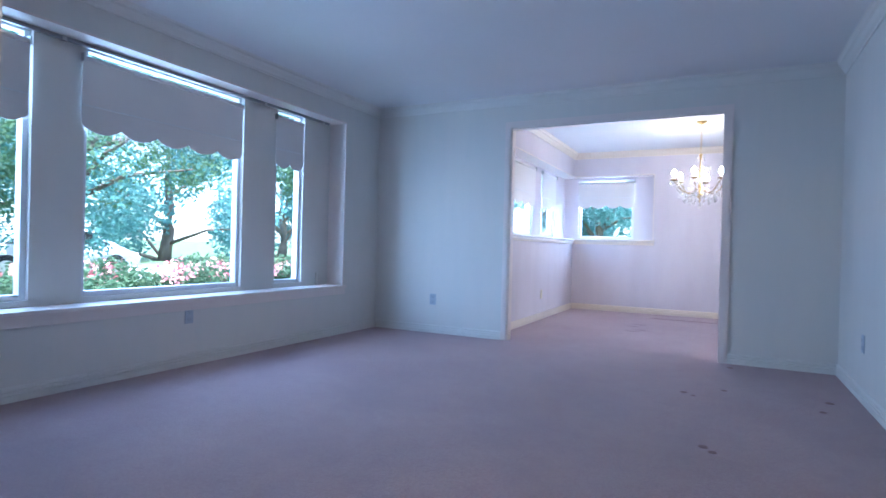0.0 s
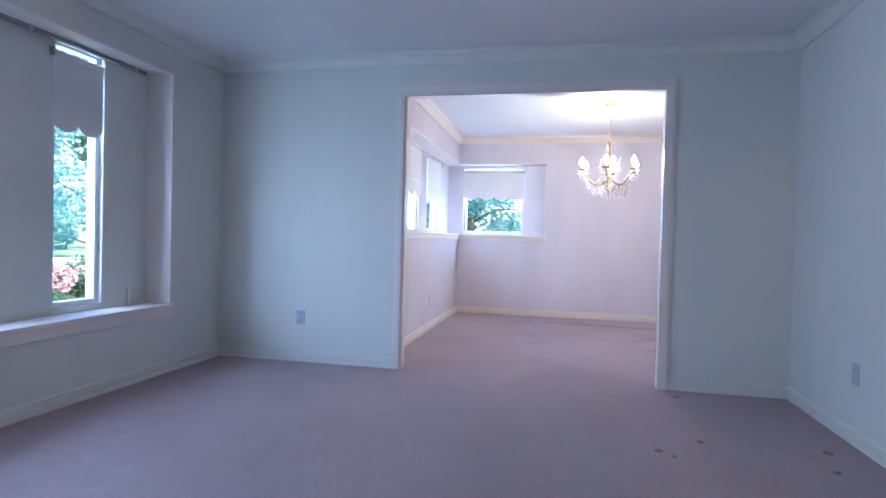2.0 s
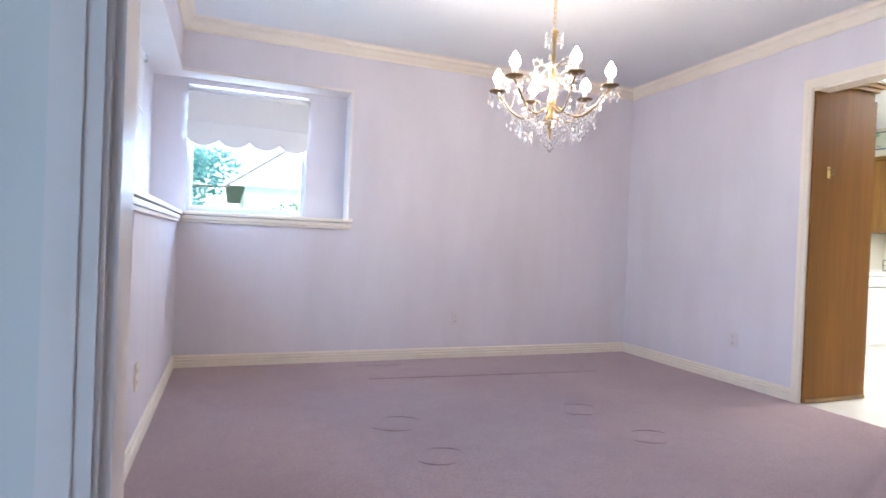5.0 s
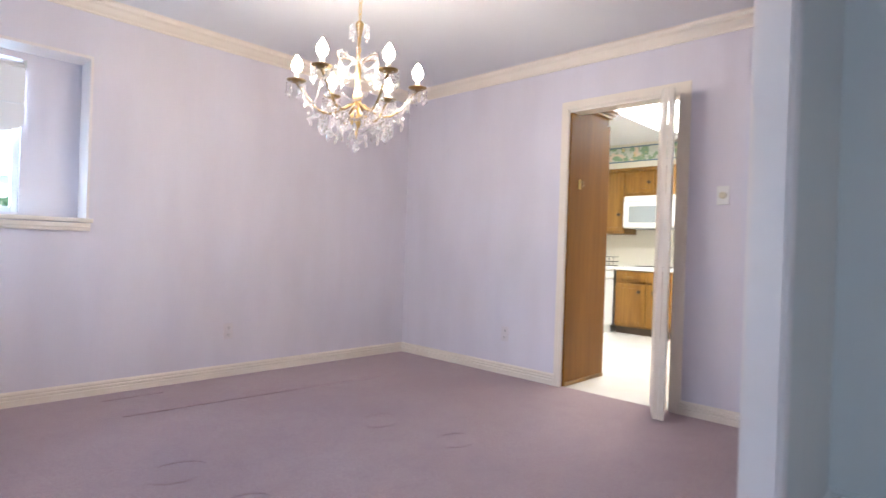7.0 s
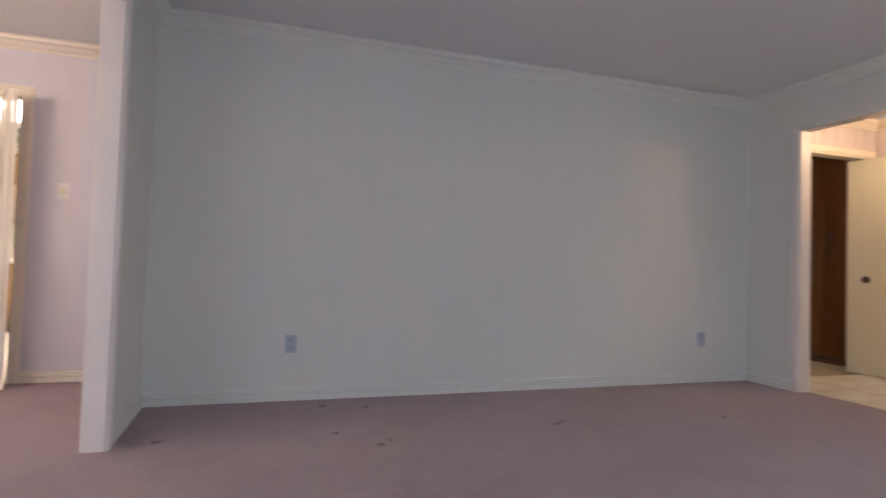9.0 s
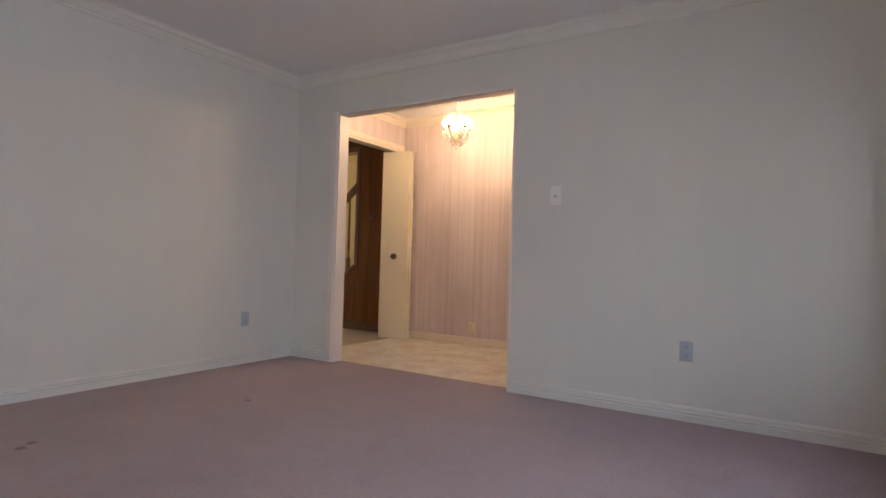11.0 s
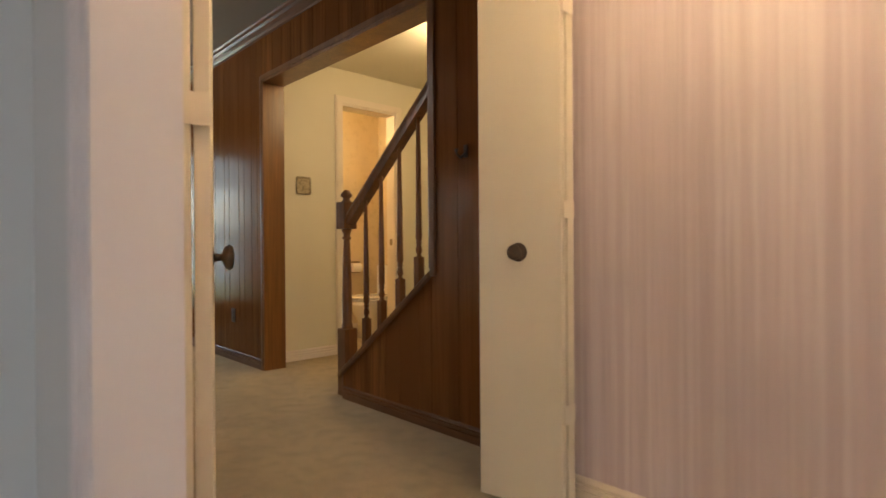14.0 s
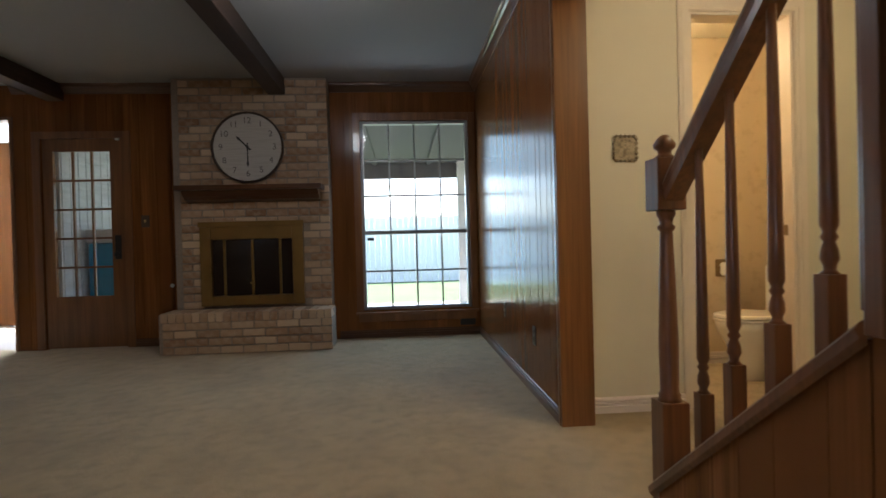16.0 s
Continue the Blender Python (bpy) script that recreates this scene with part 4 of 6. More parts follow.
def chandelier(name, at, ceiling, arms, radius, drop, scale, label, turn=0.0, arm_metal=BRONZE, bulb=BULB, pan=1.0):
    """A crystal chandelier; at: the place of its lowest finial, ceiling: height of the canopy."""
    x, y, z = at
    root = thing(name, (x, y, ceiling), label, "chandelier")
    s = scale
    part("canopy", lathe([(0.062 * s, ceiling), (0.06 * s, ceiling - 0.008), (0.045 * s, ceiling - 0.02), (0.015 * s, ceiling - 0.032), (0.006, ceiling - 0.04)], (x, y, 0), 24), BRASS, root, smooth=True)
    top = z + drop
    chain = bmesh.new()
    zc = top
    k = 0
    while zc < ceiling - 0.045:
        link = [(0.008 * math.cos(a) if k % 2 else 0, 0 if k % 2 else 0.008 * math.cos(a), 0.016 * math.sin(a)) for a in [2 * math.pi * i / 10 for i in range(11)]]
        tube([(x + p[0], y + p[1], zc + 0.016 + p[2]) for p in link], 0.0022, 5, chain)
        zc += 0.026
        k += 1
    part("chain", chain, BRASS, root)
    col = [(0.004, 0.05), (0.012, 0.07), (0.02, 0.1), (0.055, 0.12), (0.075, 0.145), (0.07, 0.16), (0.035, 0.175), (0.025, 0.2), (0.04, 0.225), (0.048, 0.25), (0.03, 0.28), (0.02, 0.3), (0.028, 0.33), (0.033, 0.37), (0.02, 0.41),
           (0.015, 0.45), (0.024, 0.47), (0.014, 0.49), (0.02, 0.53), (0.035, 0.575), (0.042, 0.59), (0.03, 0.6), (0.006, 0.61)]
    f = drop / 0.61
    part("column", lathe([(r * 0.5 * s, z + h * f) for r, h in col], (x, y, 0), 24), GILT, root, smooth=True)
    for k in range(arms):
        a = turn + 2 * math.pi * k / arms
        ca, sa = math.cos(a), math.sin(a)

        def on(r, h):
            return (x + ca * r, y + sa * r, z + h)
        R = radius
        pts = []
        for i in range(13):
            u = i / 12
            pts.append(on(0.03 * s + (R - 0.03 * s) * u, f * (0.215 - 0.055 * math.sin(math.pi * min(1, u * 1.15)) + 0.08 * u ** 4)))
        tip = pts[-1][2] - z
        arm = part("arm", tube(pts, [0.0062 * s] * 13, 8), arm_metal, root, "curved gilt arm", smooth=True)
        part("drip_pan", lathe([(0.01, tip), (0.03 * s * pan, tip + 0.004), (0.045 * s * pan, tip + 0.012), (0.047 * s * pan, tip + 0.015), (0.02 * s, tip + 0.012), (0.008, tip + 0.013)], on(R, 0), 18), arm_metal, arm, smooth=True)
        part("candle", lathe([(0.011 * s, tip + 0.013), (0.011 * s, tip + 0.05 * s), (0.008 * s, tip + 0.053 * s)], on(R, 0), 12), CANDLE, arm, "ivory candle sleeve")
        bt = tip + 0.053 * s
        part("bulb", lathe([(0.008 * s, bt), (0.021 * s, bt + 0.014 * s), (0.026 * s, bt + 0.03 * s), (0.023 * s, bt + 0.045 * s), (0.012 * s, bt + 0.066 * s), (0.003, bt + 0.08 * s)], on(R, 0), 12), bulb, arm, "lit candle bulb", smooth=True)
        bm = bmesh.new()
        for i in range(7):
            b = 2 * math.pi * i / 7
            px, py = on(R, 0)[0] + 0.045 * s * math.cos(b), on(R, 0)[1] + 0.045 * s * math.sin(b)
            bead_mesh(bm, (px, py, z + tip - 0.006), 0.006 * s)
            bead_mesh(bm, (px, py, z + tip - 0.022), 0.006 * s)
            bead_mesh(bm, (px, py, z + tip - 0.048), 0.0085 * s, 2.0)
        part("pan_crystals", bm, CRYSTAL, arm, "clear crystal drops")["kind"] = "stuff"
        bm = bmesh.new()
        for i in range(2, 12):
            p = pts[i]
            bead_mesh(bm, (p[0], p[1], p[2] - 0.018 * s), 0.0075 * s)
            if i % 2 == 0:
                bead_mesh(bm, (p[0], p[1], p[2] - 0.045 * s), 0.01 * s, 2.0)
        a2 = turn + 2 * math.pi * (k + 1) / arms
        for i in range(1, 14):
            u = i / 14
            b = a + (a2 - a) * u
            rr = R * 0.74 - 0.05 * math.sin(math.pi * u)
            hh = f * (0.19 - 0.085 * math.sin(math.pi * u))
            bead_mesh(bm, (x + rr * math.cos(b), y + rr * math.sin(b), z + hh), 0.0075 * s)
            if i in (4, 7, 10):
                bead_mesh(bm, (x + rr * math.cos(b), y + rr * math.sin(b), z + hh - 0.034 * s), 0.012 * s, 2.0, 7)
        for i in range(1, 18):
            u = i / 18
            b = a + (a2 - a) * u
            rr = R * (0.93 - 0.16 * math.sin(math.pi * u))
            bead_mesh(bm, (x + rr * math.cos(b), y + rr * math.sin(b), z + tip - 0.01 - 0.11 * s * math.sin(math.pi * u)), 0.0068 * s)
        part("crystal_swag", bm, CRYSTAL, root, "string of clear crystal beads")["kind"] = "stuff"
    # crown of small scrolls with bead strings, half way up the column
    for k in range(6 if radius > 0.2 else 0):
        b = turn + 0.5 + 2 * math.pi * k / 6
        curl = []
        for i in range(11):
            u = i / 10
            rr = 0.018 + 0.1 * math.sin(0.5 * math.pi * u) - 0.02 * max(0, u - 0.8) * 5
            curl.append((x + rr * math.cos(b), y + rr * math.sin(b), z + f * (0.41 + 0.035 * math.sin(math.pi * u * 0.95) - 0.01 * u)))
        scroll = part("scroll", tube(curl, 0.0024, 6), ANTIQUE_GOLD, root, "small gilt scroll", smooth=True)
        bm = bmesh.new()
        b2 = b + 2 * math.pi / 6
        for i in range(9):
            u = i / 8
            c = b + (b2 - b) * u
            bead_mesh(bm, (x + 0.098 * math.cos(c), y + 0.098 * math.sin(c), curl[-1][2] - 0.05 * math.sin(math.pi * u)), 0.007)
        for p in curl[1::2]:
            bead_mesh(bm, (p[0], p[1], p[2] + 0.008), 0.0065)
        for i in range(4):
            bead_mesh(bm, (curl[-1][0], curl[-1][1], curl[-1][2] - 0.016 * (i + 1)), 0.007)
        bead_mesh(bm, (curl[-1][0], curl[-1][1], curl[-1][2] - 0.09), 0.011, 1.9, 7)
        part("scroll_crystals", bm, CRYSTAL, scroll, "string of clear crystal beads")["kind"] = "stuff"
    bm = bmesh.new()
    for i in range(8):
        b = 2 * math.pi * i / 8
        for rr, hh, n in ((0.045 * s, 0.575 * f, 4), (0.07 * s, 0.14 * f, 3)):
            for q in range(n):
                bead_mesh(bm, (x + rr * math.cos(b), y + rr * math.sin(b), z + hh - 0.018 * q * s), 0.0065 * s)
        for q in range(5):
            u = q / 4
            bead_mesh(bm, (x + (0.03 + 0.1 * u) * s * math.cos(b), y + (0.03 + 0.1 * u) * s * math.sin(b), z + f * (0.42 - 0.1 * math.sin(math.pi * u * 0.8))), 0.0075 * s)
    for ring, (rr, hh, n) in enumerate(((0.78, 0.15, 14), (0.58, 0.105, 11), (0.36, 0.07, 7)) if radius > 0.2 else ()):
        for i in range(n):
            b = 2 * math.pi * i / n + 0.2 * ring
            q = (x + radius * rr * math.cos(b), y + radius * rr * math.sin(b))
            bead_mesh(bm, (*q, z + hh * f), 0.0075 * s)
            bead_mesh(bm, (*q, z + hh * f - 0.03 * s), 0.008 * s, 1.8, 6)
    bead_mesh(bm, (x, y, z + 0.012 * s), 0.02 * s, 1.3, 8)
    bead_mesh(bm, (x, y, z + 0.045 * s), 0.01 * s)
    part("column_crystals", bm, CRYSTAL, root, "clear crystal pendants")["kind"] = "stuff"
    return root


chandelier("chandelier", (-0.275, 1.775, 1.455), CEIL, 6, 0.29, 0.63, 1.0, "gilt crystal chandelier with lit candle bulbs on a chain", turn=0.35, arm_metal=ANTIQUE_GOLD)
chandelier("chandelier", (-0.3, -5.63, 1.91), CEIL, 5, 0.12, 0.36, 0.8, "small crystal foyer chandelier with lit candle bulbs", turn=0.2, bulb=BULB_FOYER, pan=0.6)

root = thing("ceiling_vent", (-0.35, 1.21, CEIL), "white metal ceiling air vent", "air vent")
part("frame", boxes((-0.52, -0.19, 1.09, 1.105, CEIL - 0.012, CEIL), (-0.52, -0.19, 1.325, 1.34, CEIL - 0.012, CEIL), (-0.52, -0.505, 1.105, 1.325, CEIL - 0.012, CEIL), (-0.205, -0.19, 1.105, 1.325, CEIL - 0.012, CEIL)), WHITE_METAL, root)
part("backing", boxes((-0.505, -0.205, 1.105, 1.325, CEIL - 0.003, CEIL - 0.001)), WHITE_METAL, root)
for k in range(9):
    yy = 1.12 + k * 0.024
    bm = boxes((-0.5, -0.21, -0.0105, 0.0105, -0.001, 0.001))
    bm.transform(Matrix.Translation((0, yy, CEIL - 0.008)) @ Matrix.Rotation(-0.05, 4, "X"))
    part("slat", bm, WHITE_METAL, root)

# carpet wear: furniture dents and a seam in the dining room
bm = bmesh.new()
for k, (a, b, r) in enumerate([(-0.223, -1.268, 0.035), (0.018, -1.072, 0.03), (-0.072, -2.36, 0.035), (0.616, -1.066, 0.04), (0.545, -1.33, 0.03), (0.06, -0.2, 0.035), (-0.168, -3.5, 0.03), (-0.03, -2.42, 0.03), (-0.16, -1.33, 0.02)]):
    lathe([(r * 0.66, 0.0005), (r * 0.58, 0.004), (r * 0.4, 0.003), (r * 0.22, 0.001)], (a, b, 0), 11, bm)
DENT = material("crushed_carpet", (0.32, 0.225, 0.23), 0.95, spec=0.1, bump=[((380, 380, 380), 3, 0.7, 0.006)])
tagged(part("carpet_dents", bm, DENT), "dents that furniture left in the mauve carpet", "carpet dents", kind="stuff")
bm = bmesh.new()
for a, b, r in [(0.143, 2.016, 0.13), (-0.97, 2.02, 0.14), (0.233, 1.518, 0.12), (-0.904, 1.547, 0.12)]:
    for first in (0.2, 3.3):
        tube([(a + r * math.cos(first + 0.25 * q), b + 0.8 * r * math.sin(first + 0.25 * q), 0.0) for q in range(8)], [0.001, 0.004, 0.006, 0.006, 0.006, 0.005, 0.004, 0.001], 6, bm)
tube([(-0.9, 2.965, 0.001), (0.0, 2.91, 0.002), (0.88, 2.86, 0.001)], 0.005, 6, bm)
tube([(-0.9, 3.36, 0.001), (-0.55, 3.355, 0.002)], 0.005, 6, bm)
tagged(part("carpet_ridges", bm, CARPET), "table marks and a seam in the dining carpet", "carpet wear", kind="stuff")


# ---- kitchen ----
def cabinet_front(root, axis_x, y0, y1, z0, z1, knobs, name="door", drawer=False):
    """A raised-panel front facing west at plane axis_x."""
    d = part(name, boxes((axis_x - 0.02, axis_x, y0, y1, z0, z1), bevel=0.004), OAK, root)
    w = 0.05 if not drawer else 0.025
    bm = boxes((axis_x - 0.026, axis_x - 0.019, y0 + w, y1 - w, z0 + w, z1 - w), bevel=0.005)
    part("raised_panel", bm, OAK, d)
    for yy, zz in knobs:
        if drawer:
            bm = tube([(axis_x - 0.02, yy - 0.045, zz), (axis_x - 0.045, yy - 0.035, zz), (axis_x - 0.045, yy + 0.035, zz), (axis_x - 0.02, yy + 0.045, zz)], 0.005, 6)
            part("handle", bm, KNOB_METAL, d, "brass bail pull")
        else:
            bm = lathe([(0.022, 0), (0.022, -0.004), (0.006, -0.006), (0.006, -0.02), (0.017, -0.026), (0.012, -0.034), (0.002, -0.036)], (axis_x - 0.026, yy, zz), 14, axis="x")
            part("knob", bm, BRONZE, d, "round dark knob")
    return d


KX = 4.75
for y0, y1 in ((1.5, 2.1), (2.1, 2.92)):
    root = thing("base_cabinet", (KX, (y0 + y1) / 2, 0), "golden oak base cabinet with raised panel doors", "cabinet", "oak kitchen cabinets")
    part("carcass", boxes((KX, 5.38, y0, y1, 0.09, 0.8)), OAK, root)
    part("plinth", boxes((KX + 0.05, 5.38, y0, y1, 0.0, 0.09)), BRONZE, root, "dark recessed plinth")
    mid = (y0 + y1) / 2
    cabinet_front(root, KX - 0.001, y0 + 0.02, mid - 0.008, 0.11, 0.63, [(mid - 0.09, 0.54)])
    cabinet_front(root, KX - 0.001, mid + 0.008, y1 - 0.02, 0.11, 0.63, [(mid + 0.09, 0.54)])
    cabinet_front(root, KX - 0.001, y0 + 0.02, mid - 0.008, 0.66, 0.78, [((y0 + mid) / 2, 0.72)], "drawer", True)
    cabinet_front(root, KX - 0.001, mid + 0.008, y1 - 0.02, 0.66, 0.78, [((y1 + mid) / 2, 0.72)], "drawer", True)
tagged(part("countertop", boxes((KX - 0.04, 5.38, 1.5, 3.55, 0.8, 0.84), (3.4, KX - 0.04, 2.92, 3.55, 0.8, 0.84), bevel=0.006), COUNTER), "white laminate countertop in an L shape", "countertop")
root = thing("dishwasher", (4.4, 2.97, 0), "white built-in dishwasher under the counter", "dishwasher")
part("body", boxes((4.12, 4.746, 2.97, 3.5, 0.0, 0.798)), APPLIANCE, root)
part("door", boxes((4.12, 4.746, 2.945, 2.968, 0.1, 0.68), bevel=0.006), APPLIANCE, root)
part("control_panel", boxes((4.12, 4.746, 2.935, 2.968, 0.69, 0.795), bevel=0.006), APPLIANCE, root)
part("kick_plate", boxes((4.12, 4.7, 2.985, 2.99, 0.0, 0.09)), IRON, root, "dark kick plate")
root = thing("base_cabinet", (3.75, 2.97, 0), "golden oak base cabinet beside the dishwasher", "cabinet", "oak kitchen cabinets")
part("carcass", boxes((3.4, 4.11, 2.95, 3.5, 0.0, 0.798)), OAK, root)

UX = 5.03
root = thing("wall_cabinet", (UX, 3.2, 1.29), "golden oak wall cabinet with a round knob", "cabinet", "oak kitchen cabinets")
part("carcass", boxes((UX, 5.38, 2.96, 3.55, 1.27, 2.1)), OAK, root)
cabinet_front(root, UX - 0.001, 2.98, 3.4, 1.3, 2.06, [(3.04, 1.52)])
root = thing("wall_cabinet", (UX, 2.56, 1.76), "low golden oak wall cabinet above the microwave", "cabinet", "oak kitchen cabinets")
part("carcass", boxes((UX, 5.38, 2.18, 2.958, 1.765, 2.1)), OAK, root)
cabinet_front(root, UX - 0.001, 2.2, 2.56, 1.8, 2.06, [(2.5, 1.93)])
cabinet_front(root, UX - 0.001, 2.58, 2.94, 1.8, 2.06, [(2.64, 1.93)])
root = thing("wall_cabinet", (UX, 1.85, 1.27), "golden oak wall cabinet with a round knob", "cabinet", "oak kitchen cabinets")
part("carcass", boxes((UX, 5.38, 1.5, 2.178, 1.27, 2.1)), OAK, root)
cabinet_front(root, UX - 0.001, 1.53, 2.16, 1.3, 2.06, [(2.1, 1.45)])
structure("trim_cabinet_crown", boxes((UX - 0.03, UX + 0.05, 1.5, 3.55, 2.1, 2.13), (UX - 0.015, UX + 0.05, 1.5, 3.55, 2.085, 2.1), bevel=0.004), OAK, "oak crown strip on the wall cabinets", "trim")
structure("wall_kitchen_soffit", boxes((UX + 0.01, 5.38, 0.12, 3.55, 2.13, CEIL)), KWALL, "white soffit above the kitchen cabinets", "soffit")

root = thing("microwave", (4.96, 2.56, 1.34), "white over-range microwave with a grey window", "microwave")
part("body", boxes((4.97, 5.37, 2.185, 2.95, 1.34, 1.755), bevel=0.006), APPLIANCE, root)
d = part("door", boxes((4.945, 4.968, 2.36, 2.945, 1.36, 1.68), bevel=0.006), APPLIANCE, root)
part("window", boxes((4.941, 4.946, 2.41, 2.87, 1.41, 1.62), bevel=0.004), GREY_GLASS, d, "grey screened window")
part("vent_grille", boxes((4.95, 4.969, 2.19, 2.945, 1.69, 1.75), bevel=0.004), APPLIANCE, root)
part("badge", boxes((4.945, 4.951, 2.53, 2.6, 1.712, 1.726)), STEEL, root, "small maker's badge")
part("control_panel", boxes((4.946, 4.969, 2.19, 2.35, 1.36, 1.68), bevel=0.004), APPLIANCE, root)
part("lamp_strip", boxes((5.0, 5.3, 2.3, 2.8, 1.333, 1.341)), GREY_METAL, root, "underside vent strip")
root = thing("cooktop", (5.05, 2.5, 0.84), "white cooktop set into the counter", "cooktop")
part("plate", boxes((4.83, 5.3, 2.15, 2.85, 0.84, 0.85), bevel=0.003), APPLIANCE, root)
for cx, cy in ((4.95, 2.33), (4.95, 2.67), (5.18, 2.33), (5.18, 2.67)):
    part("burner", lathe([(0.08, 0.85), (0.08, 0.858), (0.03, 0.858), (0.03, 0.851)], (cx, cy, 0), 18), IRON, root)
root = thing("wire_basket", (4.95, 3.15, 0.84), "small dark wire basket on the counter", "basket")
bm = bmesh.new()
for z in (0.845, 0.9, 0.96):
    tube([(4.88, 3.03, z), (5.02, 3.03, z), (5.02, 3.25, z), (4.88, 3.25, z), (4.88, 3.03, z)], 0.004, 5, bm)
for u in range(5):
    tube([(4.88, 3.03 + 0.055 * u, 0.845), (4.88, 3.03 + 0.055 * u, 0.96)], 0.003, 5, bm)
part("wire", bm, IRON, root)

BORDER = material("floral_border_paper", (0.62, 0.66, 0.6), 0.6, mix=[((11, 11, 11), 3, 0.5, 0.56, (0.25, 0.4, 0.24), 0.9), ((9, 9, 13), 2, 0.57, 0.62, (0.78, 0.66, 0.55), 0.95), ((16, 16, 16), 2, 0.62, 0.68, (0.75, 0.6, 0.3), 0.8)])
BORDER_EDGE = material("blue_border_edge", (0.12, 0.22, 0.3), 0.6, mix=[((20, 20, 20), 2, 0.4, 0.7, (0.2, 0.3, 0.36), 0.6)])
root = tagged(part("wallpaper_border", boxes((UX + 0.005, UX + 0.01, 0.12, 3.55, 2.21, 2.415)), BORDER), "floral green and cream wallpaper border", "wallpaper border", kind="structure")
part("edge_stripe", boxes((UX + 0.002, UX + 0.005, 0.12, 3.55, 2.21, 2.225)), BORDER_EDGE, root, "dark blue edge stripe")
part("edge_stripe", boxes((UX + 0.002, UX + 0.005, 0.12, 3.55, 2.4, 2.415)), BORDER_EDGE, root, "dark blue edge stripe")

root = thing("pantry_cabinet", (2.04, 1.81, 0), "tall brown pantry cabinet side with a crown top", "cabinet")
part("side_panel", boxes((1.689, 2.28, 1.775, 1.79, 0.005, 2.028), (1.808, 2.28, 1.79, 1.815, 0.005, 2.09)), OAK_SIDE, root)
part("carcass", boxes((1.808, 2.27, 1.815, 2.6, 0.09, 2.1)), OAK, root)
part("crown", boxes((1.808, 2.36, 1.735, 2.6, 2.14, 2.165), (1.808, 2.33, 1.75, 2.6, 2.115, 2.14), (1.808, 2.3, 1.765, 2.6, 2.09, 2.115), bevel=0.004), OAK, root)
part("foot_strip", boxes((1.7, 2.28, 1.768, 1.7749, 0.005, 0.03)), OAK, root)
structure("wall_pantry_soffit", boxes((1.806, 2.3, 1.8, 3.55, 2.165, CEIL)), KWALL, "white soffit with border above the pantry", "soffit")
root = thing("bottle_opener", (1.83, 1.775, 1.51), "small copper wall hook on the cabinet side", "hook")
part("plate", boxes((1.815, 1.84, 1.77, 1.775, 1.475, 1.55), bevel=0.002), BRASS, root)
part("hook", tube([(1.828, 1.77, 1.53), (1.828, 1.745, 1.53), (1.828, 1.74, 1.5), (1.828, 1.75, 1.49)], 0.005, 6), KNOB_METAL, root)
root = thing("ceiling_light", (3.6, 1.75, CEIL), "large white fluorescent kitchen ceiling light", "ceiling light")
part("frame", boxes((2.85, 4.35, 1.3, 1.33, CEIL - 0.08, CEIL), (2.85, 4.35, 2.17, 2.2, CEIL - 0.08, CEIL), (2.85, 2.88, 1.33, 2.17, CEIL - 0.08, CEIL), (4.32, 4.35, 1.33, 2.17, CEIL - 0.08, CEIL)), WHITE_METAL, root)
part("diffuser", boxes((2.88, 4.32, 1.33, 2.17, CEIL - 0.07, CEIL - 0.05)), TUBE, root, "glowing white diffuser")


# ---- family room ----
def slot_pieces(z0, z1, cuts):
    z = z0
    for a, b in sorted(cuts) + [(z1, z1)]:
        if a - z > 0.02:
            yield z, a
        z = max(z, b)


def board_run(parent, axis, face, out, u0, u1, z0, z1, holes, seed):
    """Upright panel boards of uneven width laid over a wall face, each a piece of its own."""
    rng = random.Random(seed)
    u = u0
    cuts = sorted({h[0] for h in holes} | {h[1] for h in holes} | {u1})
    while u < u1 - 0.01:
        v = u + rng.choice((0.1, 0.14, 0.2, 0.16))
        nxt = [c for c in cuts if c > u + 0.005]
        v = min(v, nxt[0]) if nxt else v
        if nxt and nxt[0] - v < 0.05:
            v = nxt[0]
        for a, b in slot_pieces(z0, z1, [(h[2], h[3]) for h in holes if h[0] < (u + v) / 2 < h[1]]):
            lo, hi = sorted((face, face + out * 0.008))
            bm = bmesh.new()
            if axis == "x":
                box(bm, lo, hi, u + 0.0015, v - 0.0015, a, b, 0.003)
            else:
                box(bm, u + 0.0015, v - 0.0015, lo, hi, a, b, 0.003)
            part("board", bm, PANEL, parent)
        u = v


south = bpy.data.objects["wall_family_south"]
east = bpy.data.objects["wall_family_east"]
board_run(south, "y", PY, 1, EX + 0.12, FE, 0, FCEIL, [(STAIR[0], STAIR[1], 0, STAIR[2])], 3)
board_run(east, "x", FE, -1, PY + 0.008, PASS[0], 0, FCEIL, [(FWIN[0], FWIN[1], FWIN[2], FWIN[3]), (FDOOR[0], FDOOR[1], 0, FDOOR[2]), (-4.97, -3.49, 0, FCEIL)], 5)

